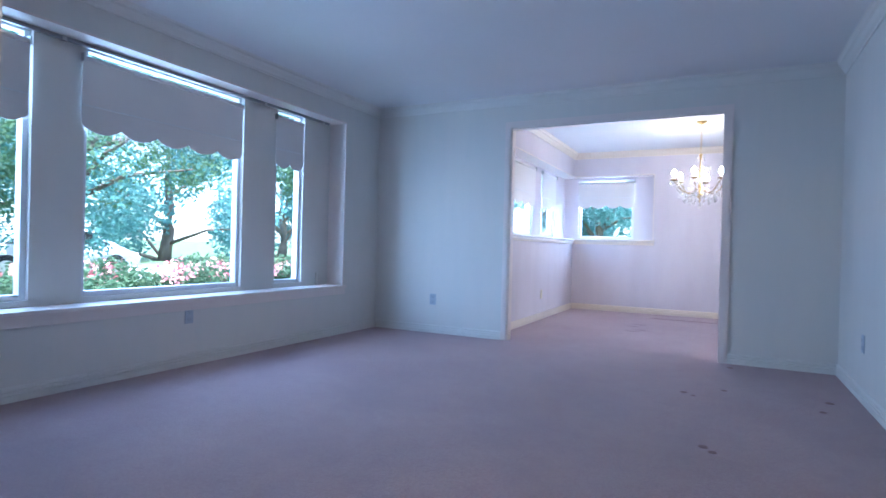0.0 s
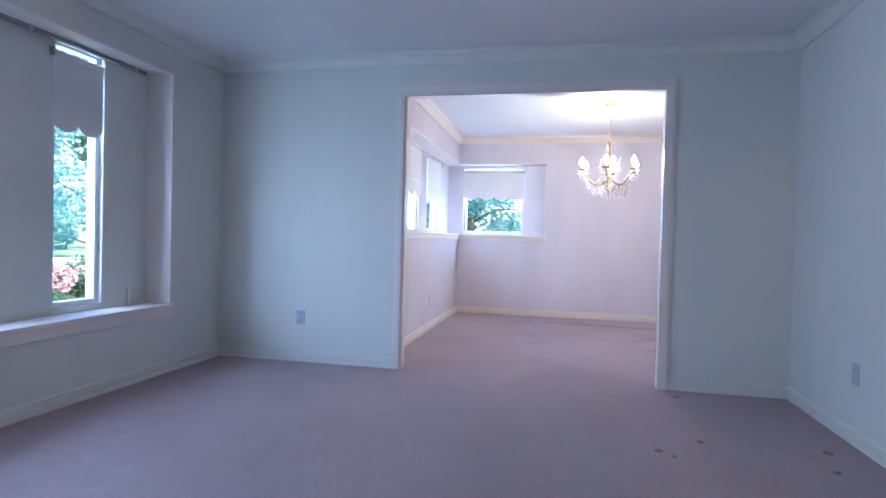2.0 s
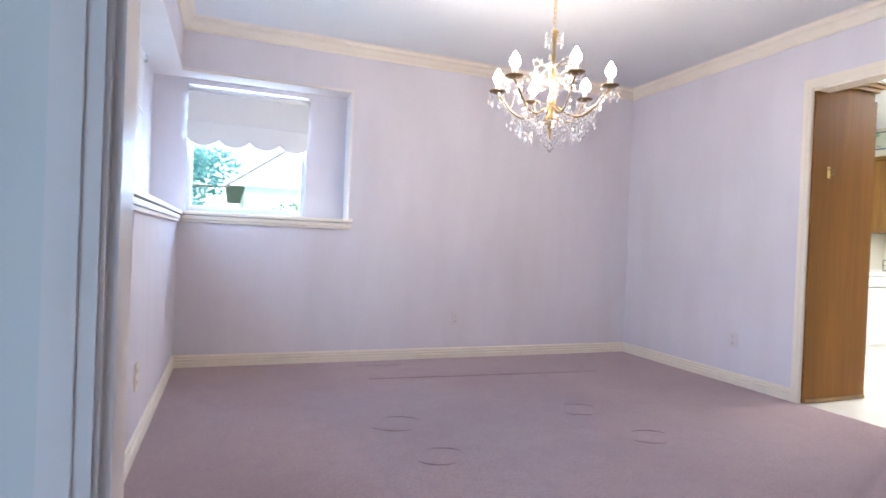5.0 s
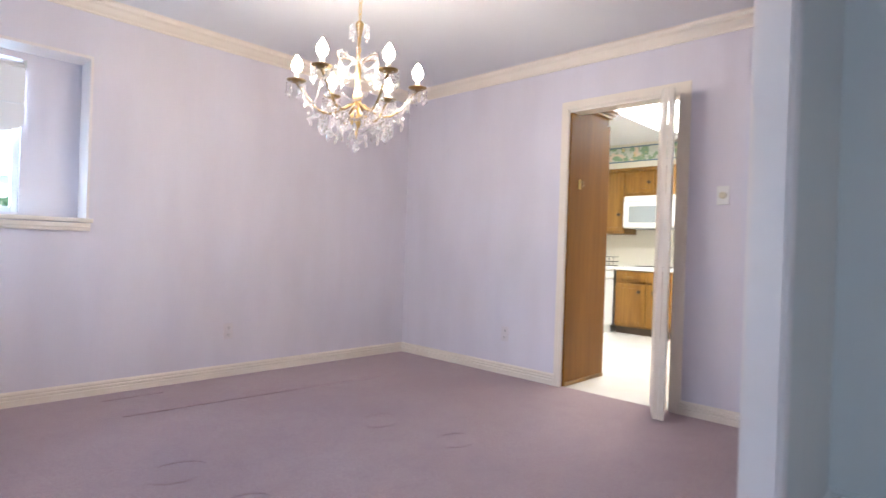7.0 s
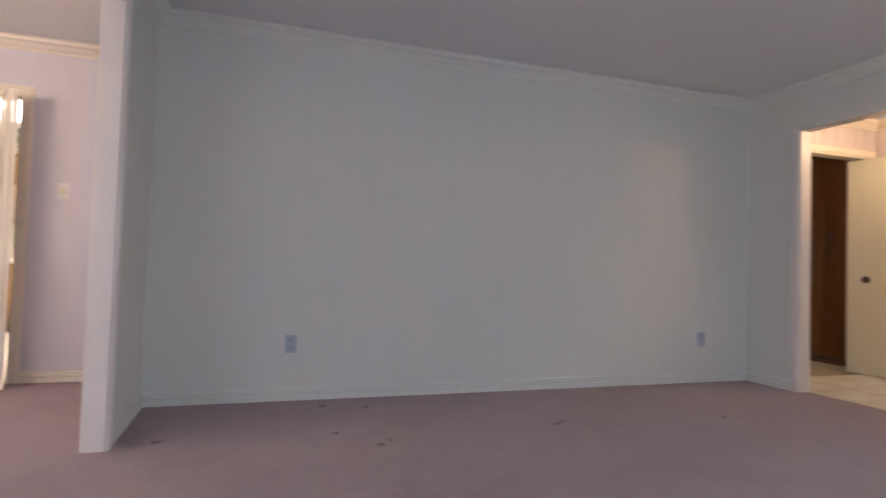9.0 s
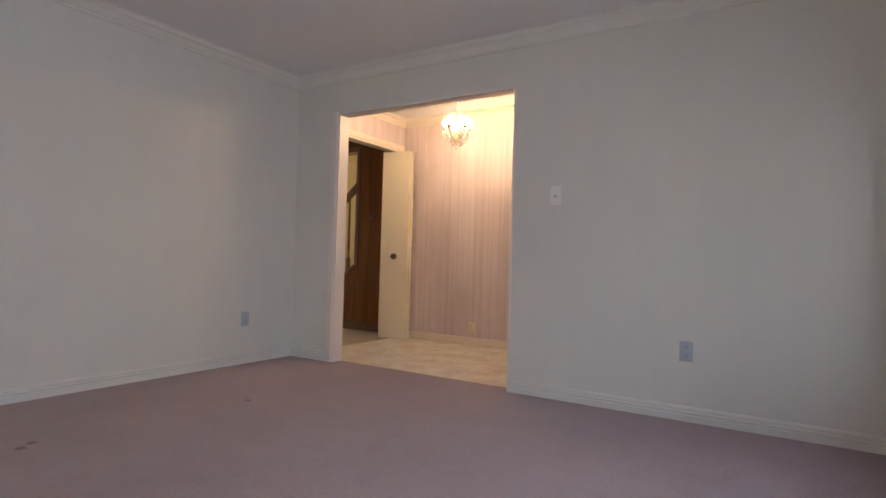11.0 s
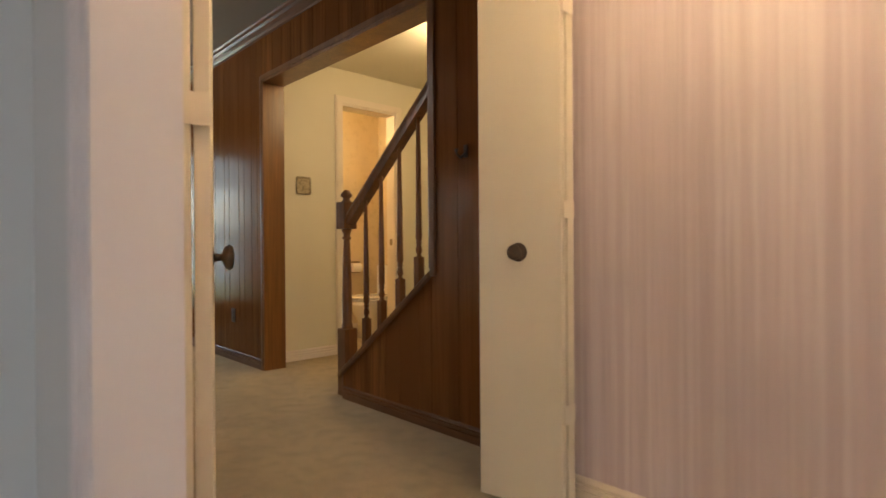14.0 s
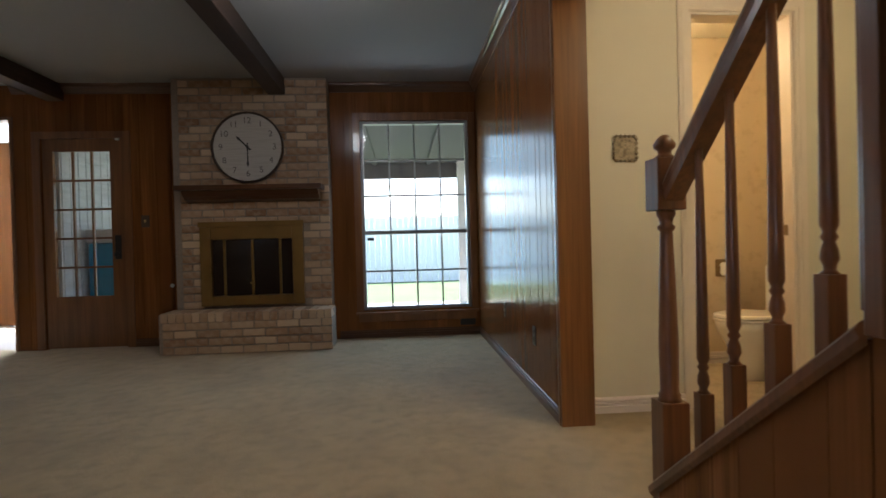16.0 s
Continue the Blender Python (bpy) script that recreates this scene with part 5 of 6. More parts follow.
# trim of the stair opening and of the walls
structure("trim_stair_opening", boxes((STAIR[1] - 0.02, STAIR[1] + 0.0, PY - 0.16, PY + 0.014, 0, STAIR[2]), (STAIR[0], STAIR[1] - 0.02, PY - 0.16, PY + 0.014, STAIR[2] - 0.02, STAIR[2]),
          (STAIR[1], STAIR[1] + 0.03, PY + 0.008, PY + 0.018, 0, STAIR[2] + 0.03), (STAIR[0] - 0.035, STAIR[1], PY + 0.008, PY + 0.02, STAIR[2], STAIR[2] + 0.035), bevel=0.002), PANEL_TRIM, "walnut boards lining the stair opening", "trim")
structure("trim_stair_post", boxes((STAIR[0] - 0.042, STAIR[0], PY + 0.008, PY + 0.022, 0.78, STAIR[2]), (STAIR[0] - 0.012, STAIR[0] + 0.018, PY - 0.16, PY + 0.012, 0.82, STAIR[2] - 0.02), bevel=0.004), STAIR_WOOD, "walnut moulding beside the stair opening", "trim")

# knee wall under the balustrade
SX0, SZ0, SX1, SZ1 = 2.43, 0.152, STAIR[0], 0.777


def slope(x):
    return SZ0 + (SX0 - x) * (SZ1 - SZ0) / (SX0 - SX1)


def prism(bm, poly, y0, y1):
    a = [bm.verts.new((x, y0, z)) for x, z in poly]
    b = [bm.verts.new((x, y1, z)) for x, z in poly]
    bm.faces.new(a)
    bm.faces.new(b)
    n = len(poly)
    for k in range(n):
        bm.faces.new((a[k], a[(k + 1) % n], b[(k + 1) % n], b[k]))
    return bm


knee = structure("wall_stair_knee", prism(bmesh.new(), [(SX1, 0), (SX0, 0), (SX0, SZ0), (SX1, SZ1)], PY - 0.12, PY), PANEL, "sloping panelled knee wall of the stairs", "wall")
x = SX1
for w in (0.1, 0.16, 0.13, 0.19, 0.11, 0.14):
    x2 = min(x + w, SX0)
    part("board", prism(bmesh.new(), [(x + 0.0015, 0), (x2 - 0.0015, 0), (x2 - 0.0015, slope(x2) - 0.002), (x + 0.0015, slope(x) - 0.002)], PY + 0.001, PY + 0.009), PANEL, knee)
    x = x2
root = thing("stair_balustrade", (2.485, PY - 0.06, 0), "dark stained wooden stair balustrade with turned balusters", "stair railing")
ang = math.atan2(SZ1 - SZ0, SX0 - SX1)
cap_outline = [(-0.075, -0.012), (-0.075, 0.004), (-0.06, 0.02), (-0.03, 0.026), (0.03, 0.026), (0.06, 0.022), (0.08, 0.008), (0.082, -0.012), (0.072, -0.024), (0.066, -0.012)]


def rail_matrix(x, z, y):
    m = Matrix.Translation((x, y, z)) @ Matrix.Rotation(ang, 4, "Y")
    return m @ Matrix(((0, 0, -1, 0), (1, 0, 0, 0), (0, 1, 0, 0), (0, 0, 0, 1)))


part("cap_rail", sweep(cap_outline, [rail_matrix(SX0 + 0.03, slope(SX0 + 0.03) + 0.012, PY - 0.05), rail_matrix(SX1 + 0.005, slope(SX1 + 0.005) + 0.012, PY - 0.05)]), STAIR_WOOD, root, "sloping moulded cap rail")
hand = [(-0.03, -0.035), (-0.03, -0.01), (-0.034, 0.01), (-0.026, 0.03), (-0.01, 0.038), (0.01, 0.038), (0.026, 0.03), (0.034, 0.01), (0.03, -0.01), (0.03, -0.035)]
HZ, HS = 1.1, (1.695 - 1.1) / (2.45 - 1.75)


def hand_z(x):
    return HZ + (2.45 - x) * HS


hang = math.atan(HS)


def hand_matrix(x):
    return Matrix.Translation((x, PY - 0.06, hand_z(x))) @ Matrix.Rotation(hang, 4, "Y") @ Matrix(((0, 0, -1, 0), (1, 0, 0, 0), (0, 1, 0, 0), (0, 0, 0, 1)))


part("handrail", sweep(hand, [hand_matrix(2.45), hand_matrix(1.63)]), STAIR_WOOD, root, "moulded dark handrail")
NX, NY = 2.485, PY - 0.06
newel = part("newel_post", boxes((NX - 0.045, NX + 0.045, NY - 0.045, NY + 0.045, 0, 0.42), bevel=0.004), STAIR_WOOD, root, "turned newel post")
part("newel_block", boxes((NX - 0.047, NX + 0.047, NY - 0.047, NY + 0.047, 1.045, 1.215), bevel=0.004), STAIR_WOOD, newel)
part("newel_shaft", lathe([(0.04, 0.42), (0.034, 0.432), (0.036, 0.44), (0.03, 0.45), (0.032, 0.6), (0.027, 0.8), (0.021, 0.96), (0.02, 0.975), (0.028, 0.985), (0.028, 0.993), (0.02, 1.0), (0.024, 1.02), (0.03, 1.03), (0.03, 1.045)], (NX, NY, 0), 20), STAIR_WOOD, newel, smooth=True)
part("finial", lathe([(0.03, 1.215), (0.03, 1.222), (0.022, 1.228), (0.022, 1.24), (0.034, 1.25), (0.036, 1.262), (0.024, 1.28), (0.014, 1.29), (0.004, 1.294)], (NX, NY, 0), 20), STAIR_WOOD, newel, smooth=True)
for bx in (2.275, 2.12, 1.947, 1.784):
    zb = slope(bx) + 0.03
    zt = hand_z(bx) - 0.035
    blk = zb + 0.2
    b = part("baluster", boxes((bx - 0.021, bx + 0.021, NY - 0.021, NY + 0.021, zb - 0.03, blk), bevel=0.003), STAIR_WOOD, root)
    part("turned_shaft", lathe([(0.02, blk), (0.012, blk + 0.008), (0.012, blk + 0.016), (0.018, blk + 0.03), (0.016, blk + 0.05), (0.011, blk + 0.065), (0.017, blk + 0.075), (0.012, blk + 0.085), (0.018, blk + 0.1), (0.017, blk + 0.2), (0.011, zt - 0.03), (0.01, zt + 0.02)], (bx, NY, 0), 14), STAIR_WOOD, b, smooth=True)
root = thing("staircase", (2.3, -7.1, 0), "carpeted staircase rising behind the panelled knee wall", "staircase")
for k in range(5):
    part("step", boxes((0.94, 2.38 - 0.25 * k, -7.55, PY - 0.16, 0.185 * k, 0.185 * (k + 1)), bevel=0.008), CARPET_BEIGE, root)

root = thing("coat_hook", (1.355, PY + 0.008, 1.37), "dark metal coat hook on the walnut board", "hook")
part("plate", boxes((1.343, 1.367, PY + 0.008, PY + 0.013, 1.35, 1.41), bevel=0.002), BRONZE, root)
part("prong", tube([(1.355, PY + 0.012, 1.37), (1.355, PY + 0.045, 1.345), (1.355, PY + 0.07, 1.36), (1.355, PY + 0.075, 1.385)], [0.007, 0.006, 0.005, 0.008], 8), BRONZE, root, smooth=True)
root = thing("wall_plaque", (HX, -6.905, 1.45), "square pewter relief plaque on the cream wall", "plaque")
m = wall_frame((HX, -6.905, 1.45), (-1, 0))
bm = boxes((-0.066, 0.066, 0, 0.008, -0.07, 0.07), bevel=0.003)
for k in range(20):
    a = 2 * math.pi * k / 20
    u, v = max(-1, min(1, 1.35 * math.cos(a))) * 0.062, max(-1, min(1, 1.35 * math.sin(a))) * 0.066
    bmesh.ops.create_icosphere(bm, subdivisions=1, radius=0.012, matrix=Matrix.Translation((u, 0.008, v)))
bm.transform(m)
part("relief", bm, PLAQUE, root)

# bathroom beyond
root = thing("toilet", (4.3, -8.25, 0), "white porcelain toilet beyond the bathroom doorway", "toilet")
bm = bmesh.new()
sweep([(math.cos(2 * math.pi * k / 20), math.sin(2 * math.pi * k / 20)) for k in range(20)], [Matrix.Translation((4.3, -8.0, z)) @ Matrix.Diagonal((r, r * 1.25, 1, 1)) for r, z in ((0.115, 0), (0.1, 0.12), (0.13, 0.22), (0.18, 0.33), (0.19, 0.38))], bm)
part("bowl", bm, PORCELAIN, root, smooth=True)
ell = [(math.cos(2 * math.pi * k / 24), math.sin(2 * math.pi * k / 24)) for k in range(24)]
part("seat", sweep(ell, [Matrix.Translation((4.3, -8.0, z)) @ Matrix.Diagonal((0.195 * s, 0.245 * s, 1, 1)) for z, s in ((0.385, 0.98), (0.39, 1), (0.4, 1), (0.405, 0.98))]), PORCELAIN, root)
part("lid", sweep(ell, [Matrix.Translation((4.3, -8.0, z)) @ Matrix.Diagonal((0.195 * s, 0.245 * s, 1, 1)) for z, s in ((0.41, 0.98), (0.415, 1), (0.428, 0.98), (0.433, 0.9))]), PORCELAIN, root)
part("tank", boxes((4.08, 4.52, -8.44, -8.25, 0.38, 0.74), bevel=0.02), PORCELAIN, root)
root = thing("paper_holder", (4.75, -8.1, 0.71), "dark toilet paper holder with a white roll", "paper holder")
part("frame", boxes((4.742, 4.75, -8.18, -8.02, 0.65, 0.78), (4.72, 4.742, -8.18, -8.16, 0.69, 0.73), (4.72, 4.742, -8.04, -8.02, 0.69, 0.73)), KNOB_METAL, root)
part("roll", lathe([(0.045, -8.155), (0.05, -8.15), (0.05, -8.05), (0.045, -8.045)], (4.7, 0, 0.71), 18, axis="y"), PLASTIC, root, "white paper roll")
part("strike_plate", boxes((HX + 0.04, HX + 0.075, BATH[0] + 0.016, BATH[0] + 0.018, 0.95, 1.01)), KNOB_METAL, bpy.data.objects["trim_bath_door"])

# ceiling beams
for yy in (-4.49, -2.31):
    tagged(part("ceiling_beam", boxes((EX + 0.12, FE - 0.0, yy - 0.08, yy + 0.08, FCEIL - 0.16, FCEIL), bevel=0.006), BEAM_WOOD), "dark wooden ceiling beam along the room", "ceiling beam", "ceiling beams")

# window of the panelled corner
W0, W1, Z0, Z1 = FWIN
root = thing("window_7", (FE, (W0 + W1) / 2, Z0), "tall grey metal sash window with a grid of panes", "window", kind="structure")
part("window_frame", boxes((FE + 0.02, FE + 0.1, W0, W0 + 0.03, Z0, Z1), (FE + 0.02, FE + 0.1, W1 - 0.03, W1, Z0, Z1), (FE + 0.02, FE + 0.1, W0 + 0.03, W1 - 0.03, Z0, Z0 + 0.03), (FE + 0.02, FE + 0.1, W0 + 0.03, W1 - 0.03, Z1 - 0.03, Z1), (FE + 0.03, FE + 0.08, W0 + 0.03, W1 - 0.03, 1.06, 1.1), bevel=0.003), GREY_METAL, root)
rows = (0.315, 0.68, 1.06), (1.1, 1.46, 1.83, 2.2)
for zs in rows:
    for k in range(4):
        c0 = W0 + 0.03 + (W1 - W0 - 0.06) * k / 4
        c1 = W0 + 0.03 + (W1 - W0 - 0.06) * (k + 1) / 4
        for a, b in zip(zs, zs[1:]):
            p = part("pane", boxes((FE + 0.053, FE + 0.056, c0, c1, a, b)), WINDOW_GLASS, root)
            p.visible_shadow = False
        if k:
            part("muntin", boxes((FE + 0.046, FE + 0.063, c0 - 0.009, c0 + 0.009, zs[0], zs[-1])), GREY_METAL, root)
    for z in zs[1:-1]:
        part("muntin", boxes((FE + 0.045, FE + 0.064, W0 + 0.03, W1 - 0.03, z - 0.009, z + 0.009)), GREY_METAL, root)
part("latch", boxes((FE + 0.02, FE + 0.045, W1 - 0.12, W1 - 0.05, 1.0, 1.03), bevel=0.003), IRON, root)
bm = boxes((FE - 0.02, FE - 0.008, W0 - 0.07, W0, Z0 - 0.02, Z1 + 0.08), (FE - 0.02, FE - 0.008, W1, W1 + 0.07, Z0 - 0.02, Z1 + 0.08), (FE - 0.02, FE - 0.008, W0, W1, Z1, Z1 + 0.08),
           (FE - 0.05, FE + 0.02, W0 - 0.07, W1 + 0.08, Z0 - 0.045, Z0 - 0.02), (FE - 0.02, FE - 0.008, W0 - 0.05, W1 + 0.05, Z0 - 0.12, Z0 - 0.045), bevel=0.003)
structure("trim_family_window", bm, PANEL_TRIM, "dark walnut window casing and sill", "casing")
root = thing("floor_vent", (FE - 0.02, -6.33, 0.12), "small dark wall vent in the panelling", "air vent")
part("frame", boxes((FE - 0.018, FE - 0.008, -6.42, -6.26, 0.1, 0.2), bevel=0.002), IRON, root)

# glazed garden door
D0, D1, DT = FDOOR
root = thing("garden_door", (FE, (D0 + D1) / 2, 0), "dark walnut glazed door with fifteen small panes", "door")
g0, g1, gz0, gz1 = -2.8, -2.26, 0.52, 1.957
leaf = part("door_leaf", boxes((FE + 0.0, FE + 0.045, D0 + 0.01, g0, 0.01, DT), (FE + 0.0, FE + 0.045, g1, D1 - 0.01, 0.01, DT), (FE + 0.0, FE + 0.045, g0, g1, 0.01, gz0), (FE + 0.0, FE + 0.045, g0, g1, gz1, DT), bevel=0.003), PANEL_TRIM, root)
for i in range(3):
    for j in range(5):
        a = g0 + (g1 - g0) * i / 3
        c = gz0 + (gz1 - gz0) * j / 5
        p = part("pane", boxes((FE + 0.02, FE + 0.023, a, a + (g1 - g0) / 3, c, c + (gz1 - gz0) / 5)), WINDOW_GLASS, leaf)
        p.visible_shadow = False
for i in (1, 2):
    a = g0 + (g1 - g0) * i / 3
    part("muntin", boxes((FE + 0.008, FE + 0.036, a - 0.01, a + 0.01, gz0, gz1), bevel=0.003), PANEL_TRIM, leaf)
for j in range(1, 5):
    c = gz0 + (gz1 - gz0) * j / 5
    part("muntin", boxes((FE + 0.007, FE + 0.037, g0, g1, c - 0.01, c + 0.01), bevel=0.003), PANEL_TRIM, leaf)
knob(leaf, (FE, -2.86, 0.93), (-1, 0), IRON, 0.028, 0.026, 0.055)
part("lock_plate", boxes((FE - 0.008, FE + 0.001, -2.89, -2.83, 0.88, 1.12), bevel=0.003), IRON, leaf)
part("alarm_contact", boxes((FE - 0.02, FE, -2.9, -2.865, 2.06, 2.1), bevel=0.003), PLASTIC, root, "white alarm contact")
bm = boxes((FE - 0.022, FE - 0.008, D0 - 0.075, D0, 0, DT + 0.07), (FE - 0.022, FE - 0.008, D1, D1 + 0.075, 0, DT + 0.07), (FE - 0.022, FE - 0.008, D0, D1, DT, DT + 0.07), bevel=0.003)
structure("trim_garden_door", bm, PANEL_TRIM, "dark walnut door casing", "casing")
structure("trim_passage", boxes((FE - 0.02, FE + 0.13, PASS[0], PASS[0] + 0.03, 0, PASS[2]), (FE - 0.02, FE + 0.13, PASS[0] + 0.03, PASS[1], PASS[2] - 0.03, PASS[2])), PANEL_TRIM, "dark walnut lining of the passage", "casing")
for at, lab in (((FE - 0.008, -3.13, 1.25), "dark wall switch on the panelling"),):
    root = thing("light_switch", at, lab, "light switch")
    part("cover_plate", boxes((FE - 0.014, FE - 0.008, -3.17, -3.09, 1.19, 1.31), bevel=0.002), BRONZE, root)
    part("toggle", boxes((FE - 0.026, FE - 0.013, -3.136, -3.124, 1.24, 1.265), bevel=0.002), BRASS, root)
root = thing("gas_key_valve", (FE - 0.008, -3.37, 0.6), "small steel gas valve plate beside the fireplace", "gas valve")
part("plate", lathe([(0.02, 0), (0.02, -0.004), (0.006, -0.006), (0.006, -0.03), (0.01, -0.03)], (FE - 0.008, -3.37, 0.6), 14, axis="x"), STEEL, root)

window_unit("window_8", "x", 8.6, 1, -1.95, -1.25, 0.95, 2.1, "white framed breakfast corner window", rail=1.5)
window_unit("window_9", "x", 8.6, 1, -1.2, -0.5, 0.95, 2.1, "white framed breakfast corner window", rail=1.5)

# ---- fireplace ----
BX = 6.28
fire = thing("fireplace", (BX, -4.27, 0), "whitewashed brick fireplace with brass doors and raised hearth", "fireplace")
part("mortar_bed", boxes((BX + 0.012, FE - 0.001, -4.97, -3.49, 0.0, FCEIL)), MORTAR, fire)
part("hearth_bed", boxes((5.946, BX + 0.012, -5.004, -3.456, 0.0, 0.365)), MORTAR, fire)


def brick_mesh(name, sx, sy, sz, seed):
    rng = random.Random(seed)
    bm = boxes((-sx / 2, sx / 2, -sy / 2, sy / 2, -sz / 2, sz / 2))
    bmesh.ops.bevel(bm, geom=list(bm.edges), offset=0.005, segments=1, affect="EDGES")
    for v in bm.verts:
        v.co += Vector((rng.uniform(-1, 1), rng.uniform(-1, 1), rng.uniform(-1, 1))) * 0.0022
    me = bpy.data.meshes.new(name)
    bm.to_mesh(me)
    bm.free()
    me.materials.append(BRICK)
    return me


BRICKS = [brick_mesh("brick", 0.04, 0.192, 0.062, k) for k in range(5)]
HALF = [brick_mesh("brick", 0.04, 0.09, 0.062, 10 + k) for k in range(3)]
ROWLOCK = [brick_mesh("brick", 0.33, 0.06, 0.085, 20 + k) for k in range(4)]
rng = random.Random(4)


def lay(me, at, parent):
    ob = new("brick", me)
    ob.parent = parent
    ob.matrix_basis = Matrix.Translation(Vector(at) - parent.matrix_basis.translation) @ Matrix.Rotation(rng.uniform(-0.012, 0.012), 4, "X") @ Matrix.Rotation(rng.choice((0, math.pi)), 4, "Z")
    return ob


def courses(x, y0, y1, z0, z1, hole=None):
    """Brick courses in running bond on a face that looks west."""
    z, odd = z0 + 0.031, False
    while z + 0.031 <= z1 + 0.01:
        y = y0
        if odd:
            lay(rng.choice(HALF), (x + rng.uniform(0, 0.006), y + 0.045, z), fire) if not (hole and hole[0] < y + 0.045 < hole[1] and hole[2] < z < hole[3]) else None
            y += 0.102
        while y + 0.09 <= y1 + 0.02:
            long = y + 0.192 <= y1 + 0.02
            c = y + (0.096 if long else 0.045)
            if not (hole and hole[0] < c < hole[1] and hole[2] < z < hole[3]):
                lay(rng.choice(BRICKS if long else HALF), (x + rng.uniform(0, 0.006), c, z), fire)
            y += 0.204 if long else 0.102
        z += 0.074
        odd = not odd


courses(BX + 0.018, -4.97, -3.5, 0.38, FCEIL - 0.01, (-4.68, -3.77, 0.3, 1.18))
courses(5.948, -5.01, -3.46, 0.005, 0.29)
y = -5.005
while y + 0.06 < -3.45:
    lay(rng.choice(ROWLOCK), (6.093, y + 0.031, 0.335), fire)
    y += 0.07

FY0, FY1 = -4.715, -3.737
frame_bm = boxes((BX - 0.05, BX + 0.03, FY0, FY0 + 0.105, 0.405, 1.207), (BX - 0.05, BX + 0.03, FY1 - 0.105, FY1, 0.405, 1.207), (BX - 0.05, BX + 0.03, FY0 + 0.105, FY1 - 0.105, 1.045, 1.207), (BX - 0.05, BX + 0.03, FY0 + 0.105, FY1 - 0.105, 0.405, 0.5), bevel=0.006)
box(frame_bm, BX - 0.065, BX - 0.05, FY0 - 0.01, FY1 + 0.01, 1.165, 1.217, 0.004)
OLD_BRASS = material("tarnished_brass_frame", (0.3, 0.2, 0.07), 0.4, 0.85, mix=[((4, 4, 4), 3, 0.4, 0.7, (0.2, 0.13, 0.05), 0.6)])
surround = part("fire_screen_frame", frame_bm, OLD_BRASS, fire, "tarnished brass surround")
gy = [FY0 + 0.105, FY0 + 0.225, -4.226, FY1 - 0.225, FY1 - 0.105]
for a, b in zip(gy, gy[1:]):
    part("glass_panel", boxes((BX - 0.02, BX - 0.014, a + 0.008, b - 0.008, 0.505, 1.04)), DARK_GLASS, surround, "smoked glass fire door")
for a in gy[1:-1]:
    part("mullion", boxes((BX - 0.036, BX - 0.01, a - 0.011, a + 0.011, 0.5, 1.045), bevel=0.003), OLD_BRASS, surround)
for a in (-4.241, -4.211):
    part("pull", lathe([(0.006, 0), (0.006, -0.015), (0.012, -0.02), (0.009, -0.03)], (BX - 0.036, a, 0.62), 10, axis="x"), OLD_BRASS, surround)
part("firebox", boxes((BX + 0.012, BX + 0.014, FY0 + 0.1, FY1 - 0.1, 0.5, 1.045)), IRON, fire, "black firebox")
root = thing("mantel_shelf", (BX, -4.26, 1.45), "dark stained wooden mantel shelf on the brick", "mantel")
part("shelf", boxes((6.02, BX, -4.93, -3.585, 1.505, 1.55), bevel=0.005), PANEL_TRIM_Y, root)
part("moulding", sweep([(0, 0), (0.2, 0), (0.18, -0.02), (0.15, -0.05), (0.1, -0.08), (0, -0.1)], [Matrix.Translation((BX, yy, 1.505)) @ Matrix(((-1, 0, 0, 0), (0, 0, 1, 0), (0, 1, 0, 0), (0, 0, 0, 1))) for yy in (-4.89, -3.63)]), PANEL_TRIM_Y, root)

# ---- wall clock ----
CX, CY, CZ, CR = BX - 0.004, -4.21, 1.932, 0.342
clock = thing("wall_clock", (CX, CY, CZ), "large round wall clock with a pale wooden face and dark rim", "clock")
part("rim", lathe([(CR - 0.025, 0), (CR, 0), (CR, -0.045), (CR - 0.006, -0.05), (CR - 0.016, -0.048), (CR - 0.018, -0.03), (CR - 0.025, -0.004)], (CX, CY, CZ), 64, axis="x"), BRONZE, clock, "dark metal rim", smooth=False)
part("face", lathe([(CR - 0.018, -0.001), (CR - 0.018, -0.028), (CR - 0.02, -0.03), (0.005, -0.03)], (CX, CY, CZ), 64, axis="x"), CLOCK_FACE, clock, "pale wood-grain dial")
NUMERAL = material("dark_grey_print", (0.16, 0.14, 0.13), 0.7)
to_wall = Matrix(((0, 0, -1, 0), (-1, 0, 0, 0), (0, 1, 0, 0), (0, 0, 0, 1)))
for h in range(1, 13):
    cu = bpy.data.curves.new("numeral", "FONT")
    cu.body, cu.size, cu.extrude, cu.align_x, cu.align_y = str(h), 0.085, 0.001, "CENTER", "CENTER"
    tmp = bpy.data.objects.new("numeral", cu)
    me = bpy.data.meshes.new_from_object(tmp)
    bpy.data.objects.remove(tmp)
    a = 2 * math.pi * h / 12
    me.transform(Matrix.Translation((-0.0315, -0.255 * math.sin(a), 0.255 * math.cos(a))) @ to_wall)
    me.materials.clear()
    me.materials.append(NUMERAL)
    ob = new("numeral", me)
    ob.parent = clock
